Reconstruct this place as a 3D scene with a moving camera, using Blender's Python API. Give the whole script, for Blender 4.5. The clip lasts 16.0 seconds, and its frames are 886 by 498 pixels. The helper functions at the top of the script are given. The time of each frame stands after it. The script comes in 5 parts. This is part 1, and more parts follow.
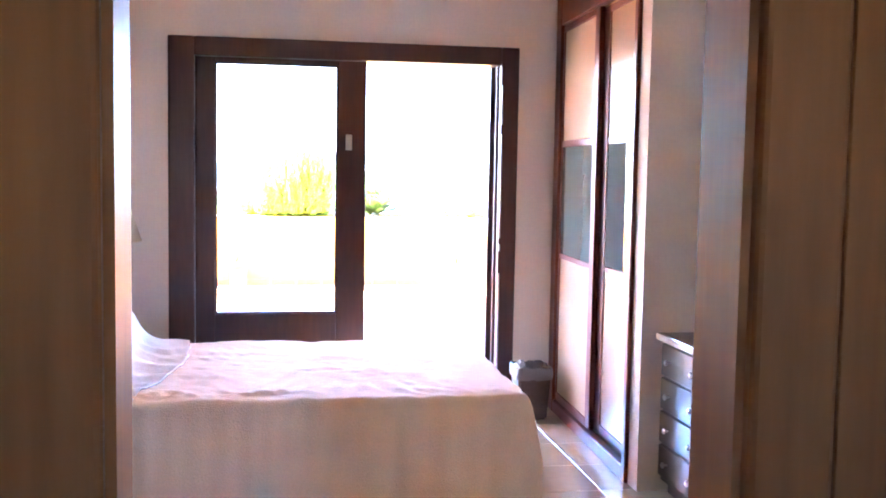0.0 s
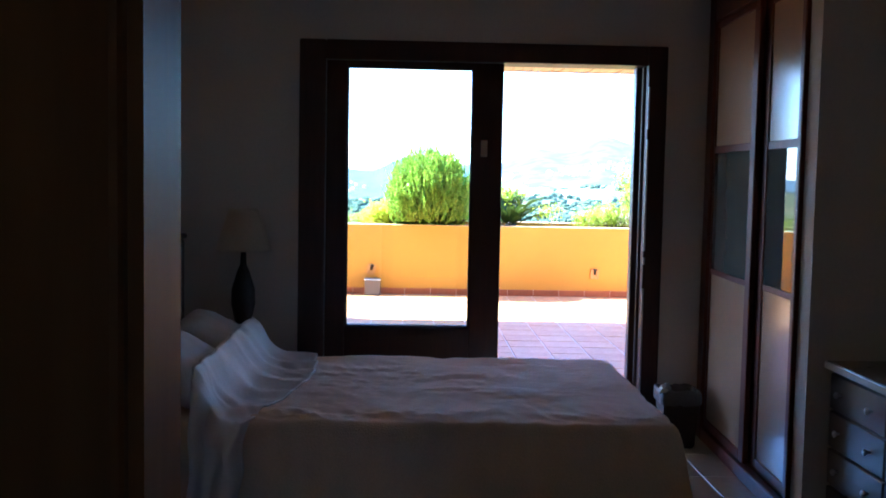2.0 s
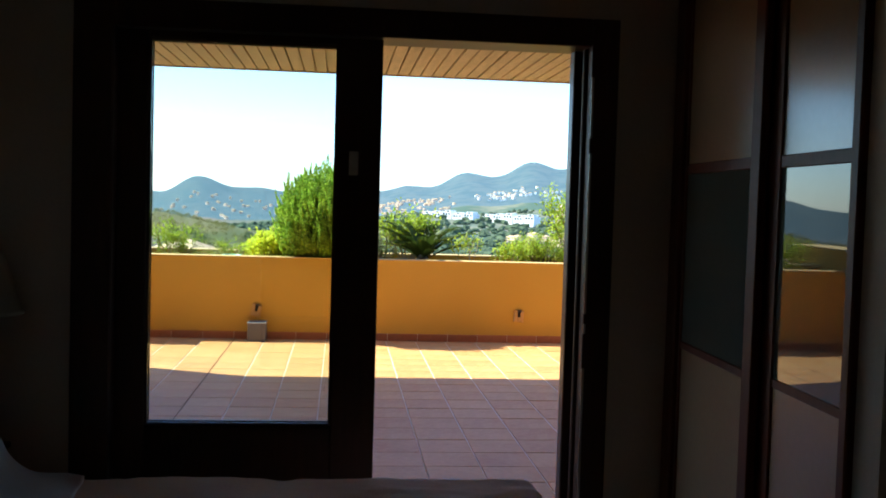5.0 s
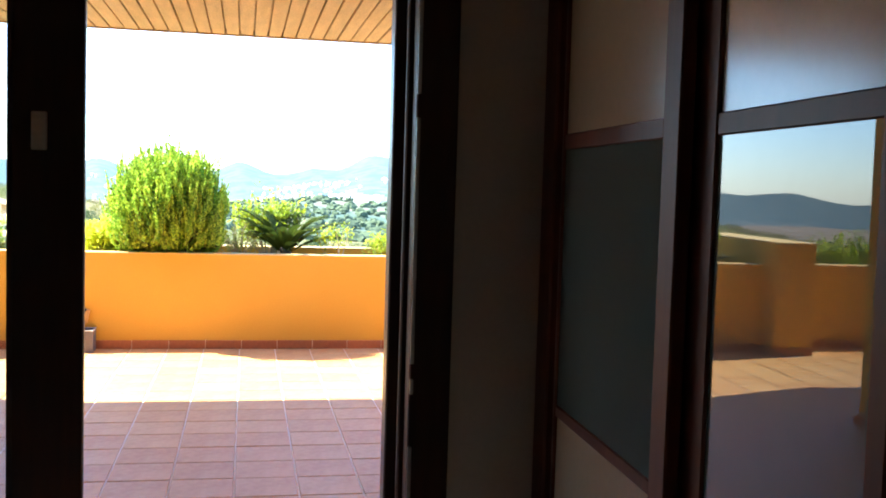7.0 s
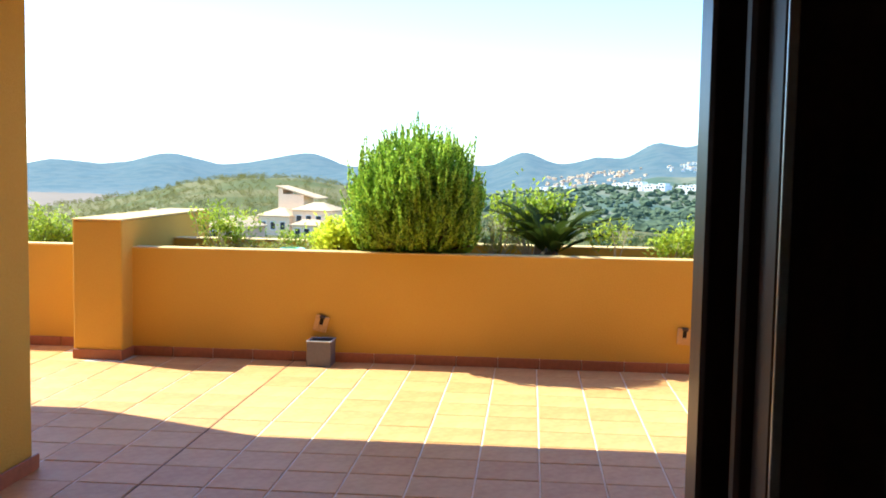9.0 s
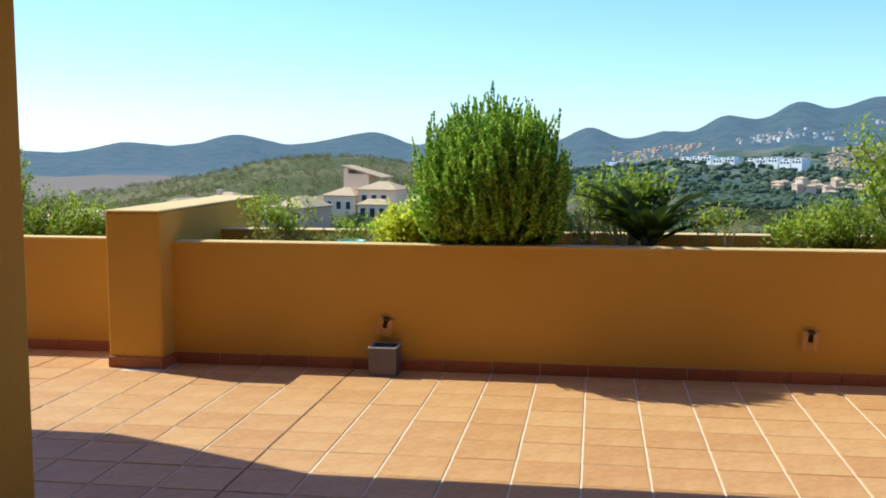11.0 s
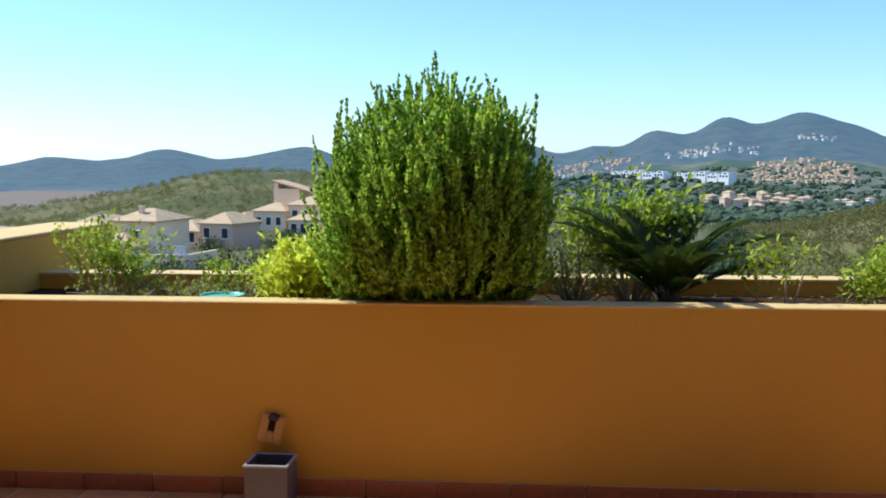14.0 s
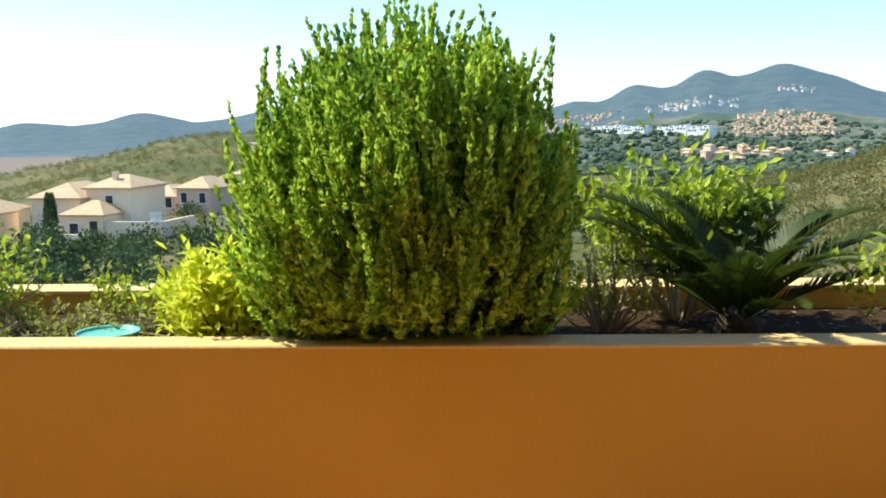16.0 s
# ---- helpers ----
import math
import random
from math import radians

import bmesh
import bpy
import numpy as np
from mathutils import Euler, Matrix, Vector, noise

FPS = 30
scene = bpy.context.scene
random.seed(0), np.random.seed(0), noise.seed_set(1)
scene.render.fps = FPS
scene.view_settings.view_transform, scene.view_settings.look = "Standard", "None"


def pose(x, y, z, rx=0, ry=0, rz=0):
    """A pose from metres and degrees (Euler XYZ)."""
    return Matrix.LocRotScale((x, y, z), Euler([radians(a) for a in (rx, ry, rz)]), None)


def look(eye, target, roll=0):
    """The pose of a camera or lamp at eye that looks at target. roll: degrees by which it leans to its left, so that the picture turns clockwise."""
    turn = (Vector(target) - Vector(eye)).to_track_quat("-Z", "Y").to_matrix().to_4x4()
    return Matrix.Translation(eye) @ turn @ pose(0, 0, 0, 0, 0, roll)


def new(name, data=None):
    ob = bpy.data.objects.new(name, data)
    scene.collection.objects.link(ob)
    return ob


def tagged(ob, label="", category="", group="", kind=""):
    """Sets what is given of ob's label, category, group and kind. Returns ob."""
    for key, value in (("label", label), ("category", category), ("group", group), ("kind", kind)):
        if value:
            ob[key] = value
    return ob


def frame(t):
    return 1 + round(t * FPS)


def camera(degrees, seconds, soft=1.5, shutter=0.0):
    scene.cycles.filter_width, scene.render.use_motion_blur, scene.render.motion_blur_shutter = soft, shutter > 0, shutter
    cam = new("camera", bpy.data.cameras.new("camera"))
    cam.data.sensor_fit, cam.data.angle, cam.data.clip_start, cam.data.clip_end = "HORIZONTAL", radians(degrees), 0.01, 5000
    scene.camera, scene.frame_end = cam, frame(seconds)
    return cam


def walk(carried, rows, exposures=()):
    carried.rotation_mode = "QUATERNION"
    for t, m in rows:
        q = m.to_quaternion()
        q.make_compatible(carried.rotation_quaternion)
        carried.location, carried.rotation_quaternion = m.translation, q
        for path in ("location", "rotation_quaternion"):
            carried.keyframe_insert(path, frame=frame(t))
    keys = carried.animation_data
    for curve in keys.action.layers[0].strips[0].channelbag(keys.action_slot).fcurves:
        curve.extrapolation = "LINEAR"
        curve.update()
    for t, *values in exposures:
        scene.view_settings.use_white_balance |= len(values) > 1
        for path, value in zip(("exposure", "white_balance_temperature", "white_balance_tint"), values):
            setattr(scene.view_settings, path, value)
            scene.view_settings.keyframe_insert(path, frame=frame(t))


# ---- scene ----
cam = camera(47.7, 16.0, soft=1.85)
PATH = [
    (0, (-0.237, -6.092, 1.488), (0.096, -4.126, 1.333), 1.0),
    (0.5, (-0.217, -6.075, 1.536), (-0.024, -4.086, 1.448), 0.9),
    (1, (-0.219, -6.075, 1.519), (-0.067, -4.083, 1.419), 0.1),
    (1.5, (-0.173, -6.018, 1.527), (-0.098, -4.023, 1.401), 0.1),
    (2, (-0.2, -5.764, 1.486), (-0.137, -3.771, 1.342), 1.1),
    (2.5, (-0.245, -5.51, 1.517), (-0.078, -3.519, 1.427), -1.0),
    (3, (-0.219, -5.208, 1.481), (-0.05, -3.221, 1.328), -0.5),
    (3.5, (-0.14, -4.92, 1.512), (-0.052, -2.924, 1.433), -0.3),
    (4, (-0.128, -4.524, 1.498), (0.019, -2.53, 1.433), -0.6),
    (4.5, (-0.036, -4.236, 1.506), (0.186, -2.252, 1.391), -1.9),
    (5, (0.165, -3.93, 1.511), (0.37, -1.942, 1.417), 1.7),
    (7.5, (0.816, -2.122, 1.545), (1.216, -0.168, 1.392), 1.5),
    (8, (0.910, -1.626, 1.507), (1.069, 0.355, 1.280), 0.2),
    (8.5, (0.936, -1.226, 1.530), (0.785, 0.755, 1.298), 0.6),
    (9, (0.916, -0.942, 1.530), (0.746, 1.044, 1.373), 1.0),
    (9.5, (0.883, -0.683, 1.539), (0.686, 1.298, 1.340), -0.5),
    (12, (0.580, 0.837, 1.544), (0.246, 2.799, 1.342), 0.9),
    (12.5, (0.510, 1.290, 1.491), (0.316, 3.275, 1.333), 1.1),
    (13, (0.470, 1.585, 1.505), (0.357, 3.574, 1.328), -0.8),
    (13.5, (0.454, 2.021, 1.515), (0.201, 3.996, 1.319), 0.0),
    (14, (0.435, 2.460, 1.499), (0.268, 4.445, 1.325), 0.0),
    (14.5, (0.399, 2.861, 1.497), (0.358, 4.847, 1.262), -3.4),
    (15, (0.445, 3.217, 1.528), (0.216, 5.192, 1.305), -1.7),
    (15.5, (0.410, 3.628, 1.505), (0.203, 5.601, 1.251), -0.3),
    (16, (0.330, 3.874, 1.546), (0.198, 5.852, 1.290), -1.1),
]
EXPOSURES = [(0, 7.35, 5300, 17), (0.5, 6.0, 5050, 11), (1.0, 4.9, 4450, 8), (1.5, 3.9, 4650, 4), (2.0, 3.45, 4750, 0), (2.5, 3.1, 5100, -3), (3.0, 2.75, 5300, -5),
             (3.5, 2.2, 5450, -7), (4.0, 1.85, 5650, -9), (5.0, 1.5, 6000, -11), (7.3, 2.8, 6150, -5), (8.0, 2.75, 6050, -5), (8.5, 2.25, 5950, -5), (9.0, 1.5, 5950, -9),
             (9.5, 0.9, 5950, -13), (12.0, 0.3, 5400, -3), (14.0, 0.33, 5600, -4), (15.0, 0.6, 6100, -6), (16.0, 0.8, 6350, -8)]
walk(cam, [(t, look(eye, target, roll)) for t, eye, target, roll in PATH], EXPOSURES)

# ---- world and sun ----
SUN_FROM = Vector((-0.91, 0.29, 1.0)).normalized()      # towards the sun
world = bpy.data.worlds.new("sky")
scene.world = world
world.use_nodes = True
wn, wl = world.node_tree.nodes, world.node_tree.links
sky = wn.new("ShaderNodeTexSky")
sky.sky_type = "NISHITA"
sky.sun_disc = False
sky.sun_elevation = math.asin(SUN_FROM.z)
sky.sun_rotation = math.atan2(SUN_FROM.x, SUN_FROM.y)
sky.altitude = 100
sky.dust_density = 0.35
sky.ozone_density = 2.0
wn["Background"].inputs["Strength"].default_value = 0.15
clear_air = wn.new("ShaderNodeMix")
clear_air.data_type, clear_air.blend_type = "RGBA", "MULTIPLY"
clear_air.inputs["Factor"].default_value = 1.0
clear_air.inputs["B"].default_value = (0.79, 0.865, 1.16, 1)
wl.new(sky.outputs["Color"], clear_air.inputs["A"])
wl.new(clear_air.outputs["Result"], wn["Background"].inputs["Color"])
sun = new("sun", bpy.data.lights.new("sun", "SUN"))
sun.data.energy, sun.data.angle, sun.data.color = 4.6, radians(0.53), (1.0, 0.92, 0.78)
sun.matrix_world = look((0, 0, 30), Vector((0, 0, 30)) - SUN_FROM)

# ---- materials ----
def material(name, color, rough=0.6, vary=0.12, grain=40.0, stain=2.0, bump=0.0, metallic=0.0, hue=None, stretch=(1, 1, 1),
             per_object=0.0, per_island=0.0, coat=0.0, translucent=0.0, specular=0.5):
    """A surface with variation at two scales: fine grain and broad stains."""
    m = bpy.data.materials.new(name)
    m.use_nodes = True
    n, l = m.node_tree.nodes, m.node_tree.links
    b = n["Principled BSDF"]
    b.inputs["Roughness"].default_value = rough
    b.inputs["Metallic"].default_value = metallic
    b.inputs["Coat Weight"].default_value = coat
    b.inputs["Coat Roughness"].default_value = 0.08
    b.inputs["Specular IOR Level"].default_value = specular
    co = n.new("ShaderNodeTexCoord")
    mp = n.new("ShaderNodeMapping")
    mp.inputs["Scale"].default_value = stretch
    l.new(co.outputs["Object"], mp.inputs["Vector"])
    fine, broad = n.new("ShaderNodeTexNoise"), n.new("ShaderNodeTexNoise")
    fine.inputs["Scale"].default_value, fine.inputs["Detail"].default_value = grain, 6
    broad.inputs["Scale"].default_value, broad.inputs["Detail"].default_value = stain, 4
    for tex in (fine, broad):
        l.new(mp.outputs["Vector"], tex.inputs["Vector"])
    total = n.new("ShaderNodeMath")
    total.operation = "ADD"
    l.new(fine.outputs["Fac"], total.inputs[0])
    l.new(broad.outputs["Fac"], total.inputs[1])
    last = total
    for amount, source in ((per_object, "object"), (per_island, "island")):
        if amount:
            node = n.new("ShaderNodeObjectInfo" if source == "object" else "ShaderNodeNewGeometry")
            mul = n.new("ShaderNodeMath")
            mul.operation = "MULTIPLY_ADD"
            l.new(node.outputs["Random" if source == "object" else "Random Per Island"], mul.inputs[0])
            mul.inputs[1].default_value = amount * 2
            l.new(last.outputs[0], mul.inputs[2])
            shift = n.new("ShaderNodeMath")
            shift.operation = "SUBTRACT"
            l.new(mul.outputs[0], shift.inputs[0])
            shift.inputs[1].default_value = amount
            last = shift
    ramp = n.new("ShaderNodeMapRange")
    ramp.inputs["From Min"].default_value, ramp.inputs["From Max"].default_value = 0.6, 1.4
    l.new(last.outputs[0], ramp.inputs["Value"])
    mix = n.new("ShaderNodeMix")
    mix.data_type = "RGBA"
    c = Vector(color)
    other = Vector(hue) if hue else c * (1 + 2 * vary)
    low = c * (1 - vary) if hue is None else c
    mix.inputs["A"].default_value = (*low, 1)
    mix.inputs["B"].default_value = (*[min(v, 0.95) for v in other], 1)
    l.new(ramp.outputs["Result"], mix.inputs["Factor"])
    l.new(mix.outputs["Result"], b.inputs["Base Color"])
    if bump:
        bp = n.new("ShaderNodeBump")
        bp.inputs["Strength"].default_value = bump
        bp.inputs["Distance"].default_value = 0.01
        l.new(total.outputs[0], bp.inputs["Height"])
        l.new(bp.outputs["Normal"], b.inputs["Normal"])
    if translucent:
        t = n.new("ShaderNodeBsdfTranslucent")
        l.new(mix.outputs["Result"], t.inputs["Color"])
        add = n.new("ShaderNodeMixShader")
        add.inputs["Fac"].default_value = translucent
        l.new(b.outputs["BSDF"], add.inputs[1])
        l.new(t.outputs["BSDF"], add.inputs[2])
        l.new(add.outputs["Shader"], n["Material Output"].inputs["Surface"])
    return m

HALL_CREAM = material("warm_cream_plaster", (0.62, 0.46, 0.29), 0.8, 0.04, 60, 1.5, 0.12)
WALL_WHITE = material("white_plaster", (0.64, 0.53, 0.43), 0.8, 0.04, 60, 1.5, 0.12)
CEILING_WHITE = material("ceiling_paint", (0.76, 0.74, 0.70), 0.85, 0.03, 60, 1.5, 0.08)
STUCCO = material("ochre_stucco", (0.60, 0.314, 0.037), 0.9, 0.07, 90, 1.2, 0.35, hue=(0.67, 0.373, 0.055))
# Wall tops: ochre stucco with the sunlight painted in as a paler colour.
SUNLIT_TOP = material("sunlit_ochre_top", (0.70, 0.47, 0.19), 0.85, 0.1, 60, 3, 0.3)
DARK_WOOD = material("dark_stained_wood", (0.050, 0.017, 0.009), 0.4, 0.2, 8, 2, 0.03, stretch=(6, 6, 0.6), coat=0.05, specular=0.35)
RED_WOOD = material("mahogany_wood", (0.13, 0.032, 0.013), 0.45, 0.14, 7, 2, 0.02, stretch=(6, 6, 0.6), specular=0.2)
DOOR_WOOD = material("satin_brown_wood", (0.24, 0.088, 0.024), 0.5, 0.14, 7, 2, 0.02, stretch=(6, 6, 0.6), specular=0.12)
CREAM_PANEL = material("cream_lacquer_panel", (0.52, 0.36, 0.23), 0.2, 0.03, 40, 1.5, 0.0, coat=0.1)
TERRACOTTA = material("terracotta_tile", (0.54, 0.25, 0.085), 0.55, 0.12, 25, 3, 0.2, hue=(0.68, 0.38, 0.155), per_object=0.19)
TERRACOTTA_JOINED = material("terracotta_tile_far", (0.54, 0.25, 0.085), 0.55, 0.12, 25, 3, 0.2, hue=(0.68, 0.38, 0.155), per_island=0.19)
GROUT = material("pale_grout", (0.74, 0.60, 0.46), 0.9, 0.12, 80, 3, 0.2)
JOINT_DARK = material("dark_joint_filler", (0.16, 0.08, 0.04), 0.9, 0.2, 80, 3, 0.2)
SKIRT = material("terracotta_skirting", (0.36, 0.11, 0.045), 0.5, 0.15, 30, 4, 0.15, per_object=0.3)
FLOOR_TILE = material("beige_floor_tile", (0.55, 0.44, 0.28), 0.18, 0.06, 20, 2, 0.02, per_object=0.25, coat=0.2)
FLOOR_GROUT = material("beige_grout", (0.40, 0.32, 0.22), 0.85, 0.1, 60, 3, 0.1)
LINEN = material("white_linen", (0.72, 0.65, 0.61), 0.9, 0.04, 120, 3, 0.25)
SPREAD = material("cream_bedspread", (0.70, 0.51, 0.355), 0.95, 0.08, 150, 3, 0.35)
SOIL = material("dark_soil", (0.045, 0.026, 0.014), 0.95, 0.3, 40, 5, 0.8, specular=0.05)
SOFFIT = material("pale_soffit_board", (0.50, 0.38, 0.27), 0.5, 0.2, 20, 3, 0.1, stretch=(6, 0.8, 6), per_object=0.2)

# ---- building helpers ----
def box(bm, x0, x1, y0, y1, z0, z1, bevel=0.0, seg=1):
    made = bmesh.ops.create_cube(bm, size=1.0, matrix=Matrix.Translation(((x0 + x1) / 2, (y0 + y1) / 2, (z0 + z1) / 2))
                                 @ Matrix.Diagonal((x1 - x0, y1 - y0, z1 - z0, 1)))
    if bevel:
        edges = list({e for v in made["verts"] for e in v.link_edges})
        bmesh.ops.bevel(bm, geom=edges, offset=bevel, segments=seg, profile=0.5, affect="EDGES", clamp_overlap=True)
    return bm

def boxes(*rows, bevel=0.0, seg=1):
    bm = bmesh.new()
    for r in rows:
        box(bm, *r, bevel=bevel, seg=seg)
    return bm

def tube(bm, points, radius, sides=6, end=None):
    """A tapered tube along the points."""
    rings = []
    pts = [Vector(p) for p in points]
    for i, p in enumerate(pts):
        d = (pts[min(i + 1, len(pts) - 1)] - pts[max(i - 1, 0)]).normalized()
        a = d.orthogonal().normalized()
        b = d.cross(a)
        r = radius + ((end if end is not None else radius) - radius) * i / max(len(pts) - 1, 1)
        rings.append([bm.verts.new(p + (a * math.cos(2 * math.pi * k / sides) + b * math.sin(2 * math.pi * k / sides)) * r) for k in range(sides)])
    for r0, r1 in zip(rings, rings[1:]):
        for k in range(sides):
            bm.faces.new((r0[k], r0[(k + 1) % sides], r1[(k + 1) % sides], r1[k]))
    bm.faces.new(rings[0][::-1])
    bm.faces.new(rings[-1])
    return bm

def lathe(bm, profile, centre=(0, 0, 0), sides=24):
    """A turned shape from (radius, height) pairs."""
    rings = []
    for r, z in profile:
        rings.append([bm.verts.new((centre[0] + r * math.cos(2 * math.pi * k / sides), centre[1] + r * math.sin(2 * math.pi * k / sides), centre[2] + z))
                      for k in range(sides)])
    for r0, r1 in zip(rings, rings[1:]):
        for k in range(sides):
            bm.faces.new((r0[k], r0[(k + 1) % sides], r1[(k + 1) % sides], r1[k]))
    bm.faces.new(rings[0][::-1])
    bm.faces.new(rings[-1])
    return bm

def mesh_of(name, bm, mat, smooth=False):
    me = bpy.data.meshes.new(name)
    bmesh.ops.recalc_face_normals(bm, faces=bm.faces)
    bm.to_mesh(me)
    bm.free()
    me.materials.append(mat)
    if smooth:
        me.polygons.foreach_set("use_smooth", [True] * len(me.polygons))
    return me

def part(name, bm, mat, parent=None, label="", smooth=False):
    """One mesh object, under a thing or a part."""
    ob = new(name, mesh_of(name, bm, mat, smooth))
    if parent:
        ob.parent = parent
    return tagged(ob, label)

def structure(name, bm, mat, label, category, smooth=False):
    return tagged(part(name, bm, mat, smooth=smooth), label, category, kind="structure")

def thing(name, label, category, at=(0, 0, 0), group="", kind=""):
    ob = new(name)
    ob.empty_display_size = 0.1
    ob.location = at
    return tagged(ob, label, category, group, kind)

def piece(name, mesh, parent, at):
    ob = new(name, mesh)
    ob.parent = parent
    ob.location = at
    return ob

# ---- plan, in metres: the glazed wall lies along x at y = 0, the terrace beyond it ----
ROOM_L, ROOM_R, CEIL = -1.58, 2.10, 2.62
WARD_X = 1.495                                   # face of the wardrobe
DOOR_L, DOOR_R, DOOR_T = -0.85, 1.25, 2.25      # glazed sliding door, outer frame
WALL_T = 0.28
PAR_Y, PAR_Z = 6.80, 0.878                       # parapet face and height
HALL_Y = -4.90                                  # room side of the doorway wall
PIER_L, PIER_R = -2.64, -2.24                    # dividing wall beside the planter
# ---- room shell ----
structure("wall_north", boxes((ROOM_L - 0.2, DOOR_L, 0, WALL_T, 0, CEIL), (DOOR_R, ROOM_R + 0.2, 0, WALL_T, 0, CEIL), (DOOR_L, DOOR_R, 0, WALL_T, DOOR_T, CEIL)),
          WALL_WHITE, "white plastered wall around the glazed terrace door", "wall")
structure("wall_west", boxes((ROOM_L - 0.2, ROOM_L, HALL_Y, 0, 0, CEIL)), WALL_WHITE, "white plastered bedroom wall behind the bed", "wall")
structure("wall_east", boxes((ROOM_R, ROOM_R + 0.2, HALL_Y, 0, 0, CEIL)), WALL_WHITE, "white plastered wall behind wardrobe and dresser", "wall")
structure("wall_alcove", boxes((WARD_X - 0.045, ROOM_R, -1.70, -1.578, 0, CEIL)), WALL_WHITE, "white plastered partition between wardrobe and dresser", "wall")
structure("wall_south", boxes((ROOM_L, -0.44, HALL_Y - 0.10, HALL_Y, 0, CEIL), (0.335, ROOM_R, HALL_Y - 0.10, HALL_Y, 0, CEIL), (-0.44, 0.335, HALL_Y - 0.10, HALL_Y, 2.12, CEIL)),
          WALL_WHITE, "white plastered wall with the bedroom doorway", "wall")
structure("wall_hall", boxes((-1.05, -0.95, -8.8, HALL_Y - 0.10, 0, CEIL), (0.95, 1.05, -8.8, HALL_Y - 0.10, 0, CEIL)),
          HALL_CREAM, "plain plastered walls of the hallway", "wall")
structure("ceiling", boxes((ROOM_L - 0.2, ROOM_R + 0.2, -8.8, WALL_T, CEIL, CEIL + 0.15)), CEILING_WHITE, "white painted plaster ceiling", "ceiling")
floor = structure("floor", boxes((ROOM_L - 0.2, ROOM_R + 0.2, -8.8, WALL_T, -0.15, -0.006)), FLOOR_GROUT, "glossy beige ceramic tile floor of the bedroom", "floor")

# the doorway from the hall: lining and casings of brown wood
doorway = structure("door_2", boxes((-0.44, -0.40, HALL_Y - 0.11, HALL_Y + 0.01, 0, 2.12), (0.295, 0.335, HALL_Y - 0.11, HALL_Y + 0.01, 0, 2.12),
                                    (-0.40, 0.295, HALL_Y - 0.11, HALL_Y + 0.01, 2.08, 2.12)), DOOR_WOOD, "satin brown wooden lining of the bedroom doorway", "door frame")
for y0, y1 in ((HALL_Y - 0.13, HALL_Y - 0.10), (HALL_Y, HALL_Y + 0.025)):
    for x0, x1 in ((-0.52, -0.412), (0.307, 0.415)):
        part("casing", boxes((x0, x1, y0, y1, 0, 2.20), bevel=0.008, seg=2), DOOR_WOOD, doorway)
    part("casing", boxes((-0.52, 0.415, y0 + 0.002, y1 - 0.002, 2.092, 2.20), bevel=0.008, seg=2), DOOR_WOOD, doorway)

for x0, x1 in ((-0.948, -0.521), (0.416, 0.948)):
    part("side_panel", boxes((x0, x1, HALL_Y - 0.128, HALL_Y - 0.10, 0, 2.20), bevel=0.002), DOOR_WOOD, doorway)

# ---- terrace shell ----
terrace = structure("pavement", boxes((-7.0, 7.0, WALL_T, 7.2, -0.2, -0.003)), GROUT, "terracotta tiled terrace with pale joints", "terrace")
structure("wall_parapet", boxes((PIER_R, 7.0, PAR_Y, PAR_Y + 0.14, -0.2, PAR_Z - 0.012)), STUCCO, "ochre stucco parapet in front of the planting bed", "parapet wall")
structure("wall_planter_back", boxes((PIER_R, 7.0, 7.75, 7.92, -6.0, PAR_Z)), STUCCO, "ochre stucco back wall of the planting bed", "parapet wall")
structure("wall_pier", boxes((PIER_L, PIER_R, 6.59, 8.75, -6.0, 1.092), bevel=0.015, seg=2), STUCCO, "ochre stucco dividing wall beside the planting bed", "dividing wall")
structure("wall_parapet_west", boxes((-7.0, PIER_L, 7.10, 7.24, -6.0, 0.85)), STUCCO, "ochre stucco parapet beyond the dividing wall", "parapet wall")
structure("trim_coping", boxes((PIER_R, 7.0, PAR_Y - 0.003, PAR_Y + 0.143, PAR_Z - 0.012, PAR_Z), bevel=0.005), SUNLIT_TOP, "parapet top, its ochre paled to show sunlight", "coping")
structure("trim_coping_back", boxes((PIER_R, 7.0, 7.745, 7.925, PAR_Z, PAR_Z + 0.012)), SUNLIT_TOP, "top of the planter's back wall, ochre paled to show sunlight", "coping")
structure("trim_coping_pier", boxes((PIER_L - 0.004, PIER_R + 0.004, 6.586, 8.754, 1.092, 1.106), bevel=0.005), SUNLIT_TOP, "top of the dividing wall, ochre paled to show sunlight", "coping")
structure("trim_coping_west", boxes((-7.0, PIER_L, 7.095, 7.245, 0.85, 0.862)), SUNLIT_TOP, "top of the far parapet, ochre paled to show sunlight", "coping")
structure("soil_bed", boxes((PIER_R, 7.0, PAR_Y + 0.14, 7.75, -6.0, 0.80)), SOIL, "dark planting soil in the raised bed", "soil")
structure("soil_bed_west", boxes((-7.0, PIER_L, 7.24, 8.75, -6.0, 0.55)), SOIL, "planting soil behind the far parapet", "soil")
structure("wall_terrace_side", boxes((-7.2, -7.0, WALL_T, 8.75, -6.0, 0.95), (7.0, 7.2, WALL_T, 7.92, -6.0, 0.95)), STUCCO, "ochre stucco side parapets of the terrace", "parapet wall")
structure("wall_outer", boxes((-9.0, ROOM_L - 0.2, 0.0, WALL_T, -6.0, 2.85), (ROOM_R + 0.2, 9.0, 0.0, WALL_T, -6.0, 2.85)), STUCCO, "ochre stucco house wall beside the terrace", "wall")
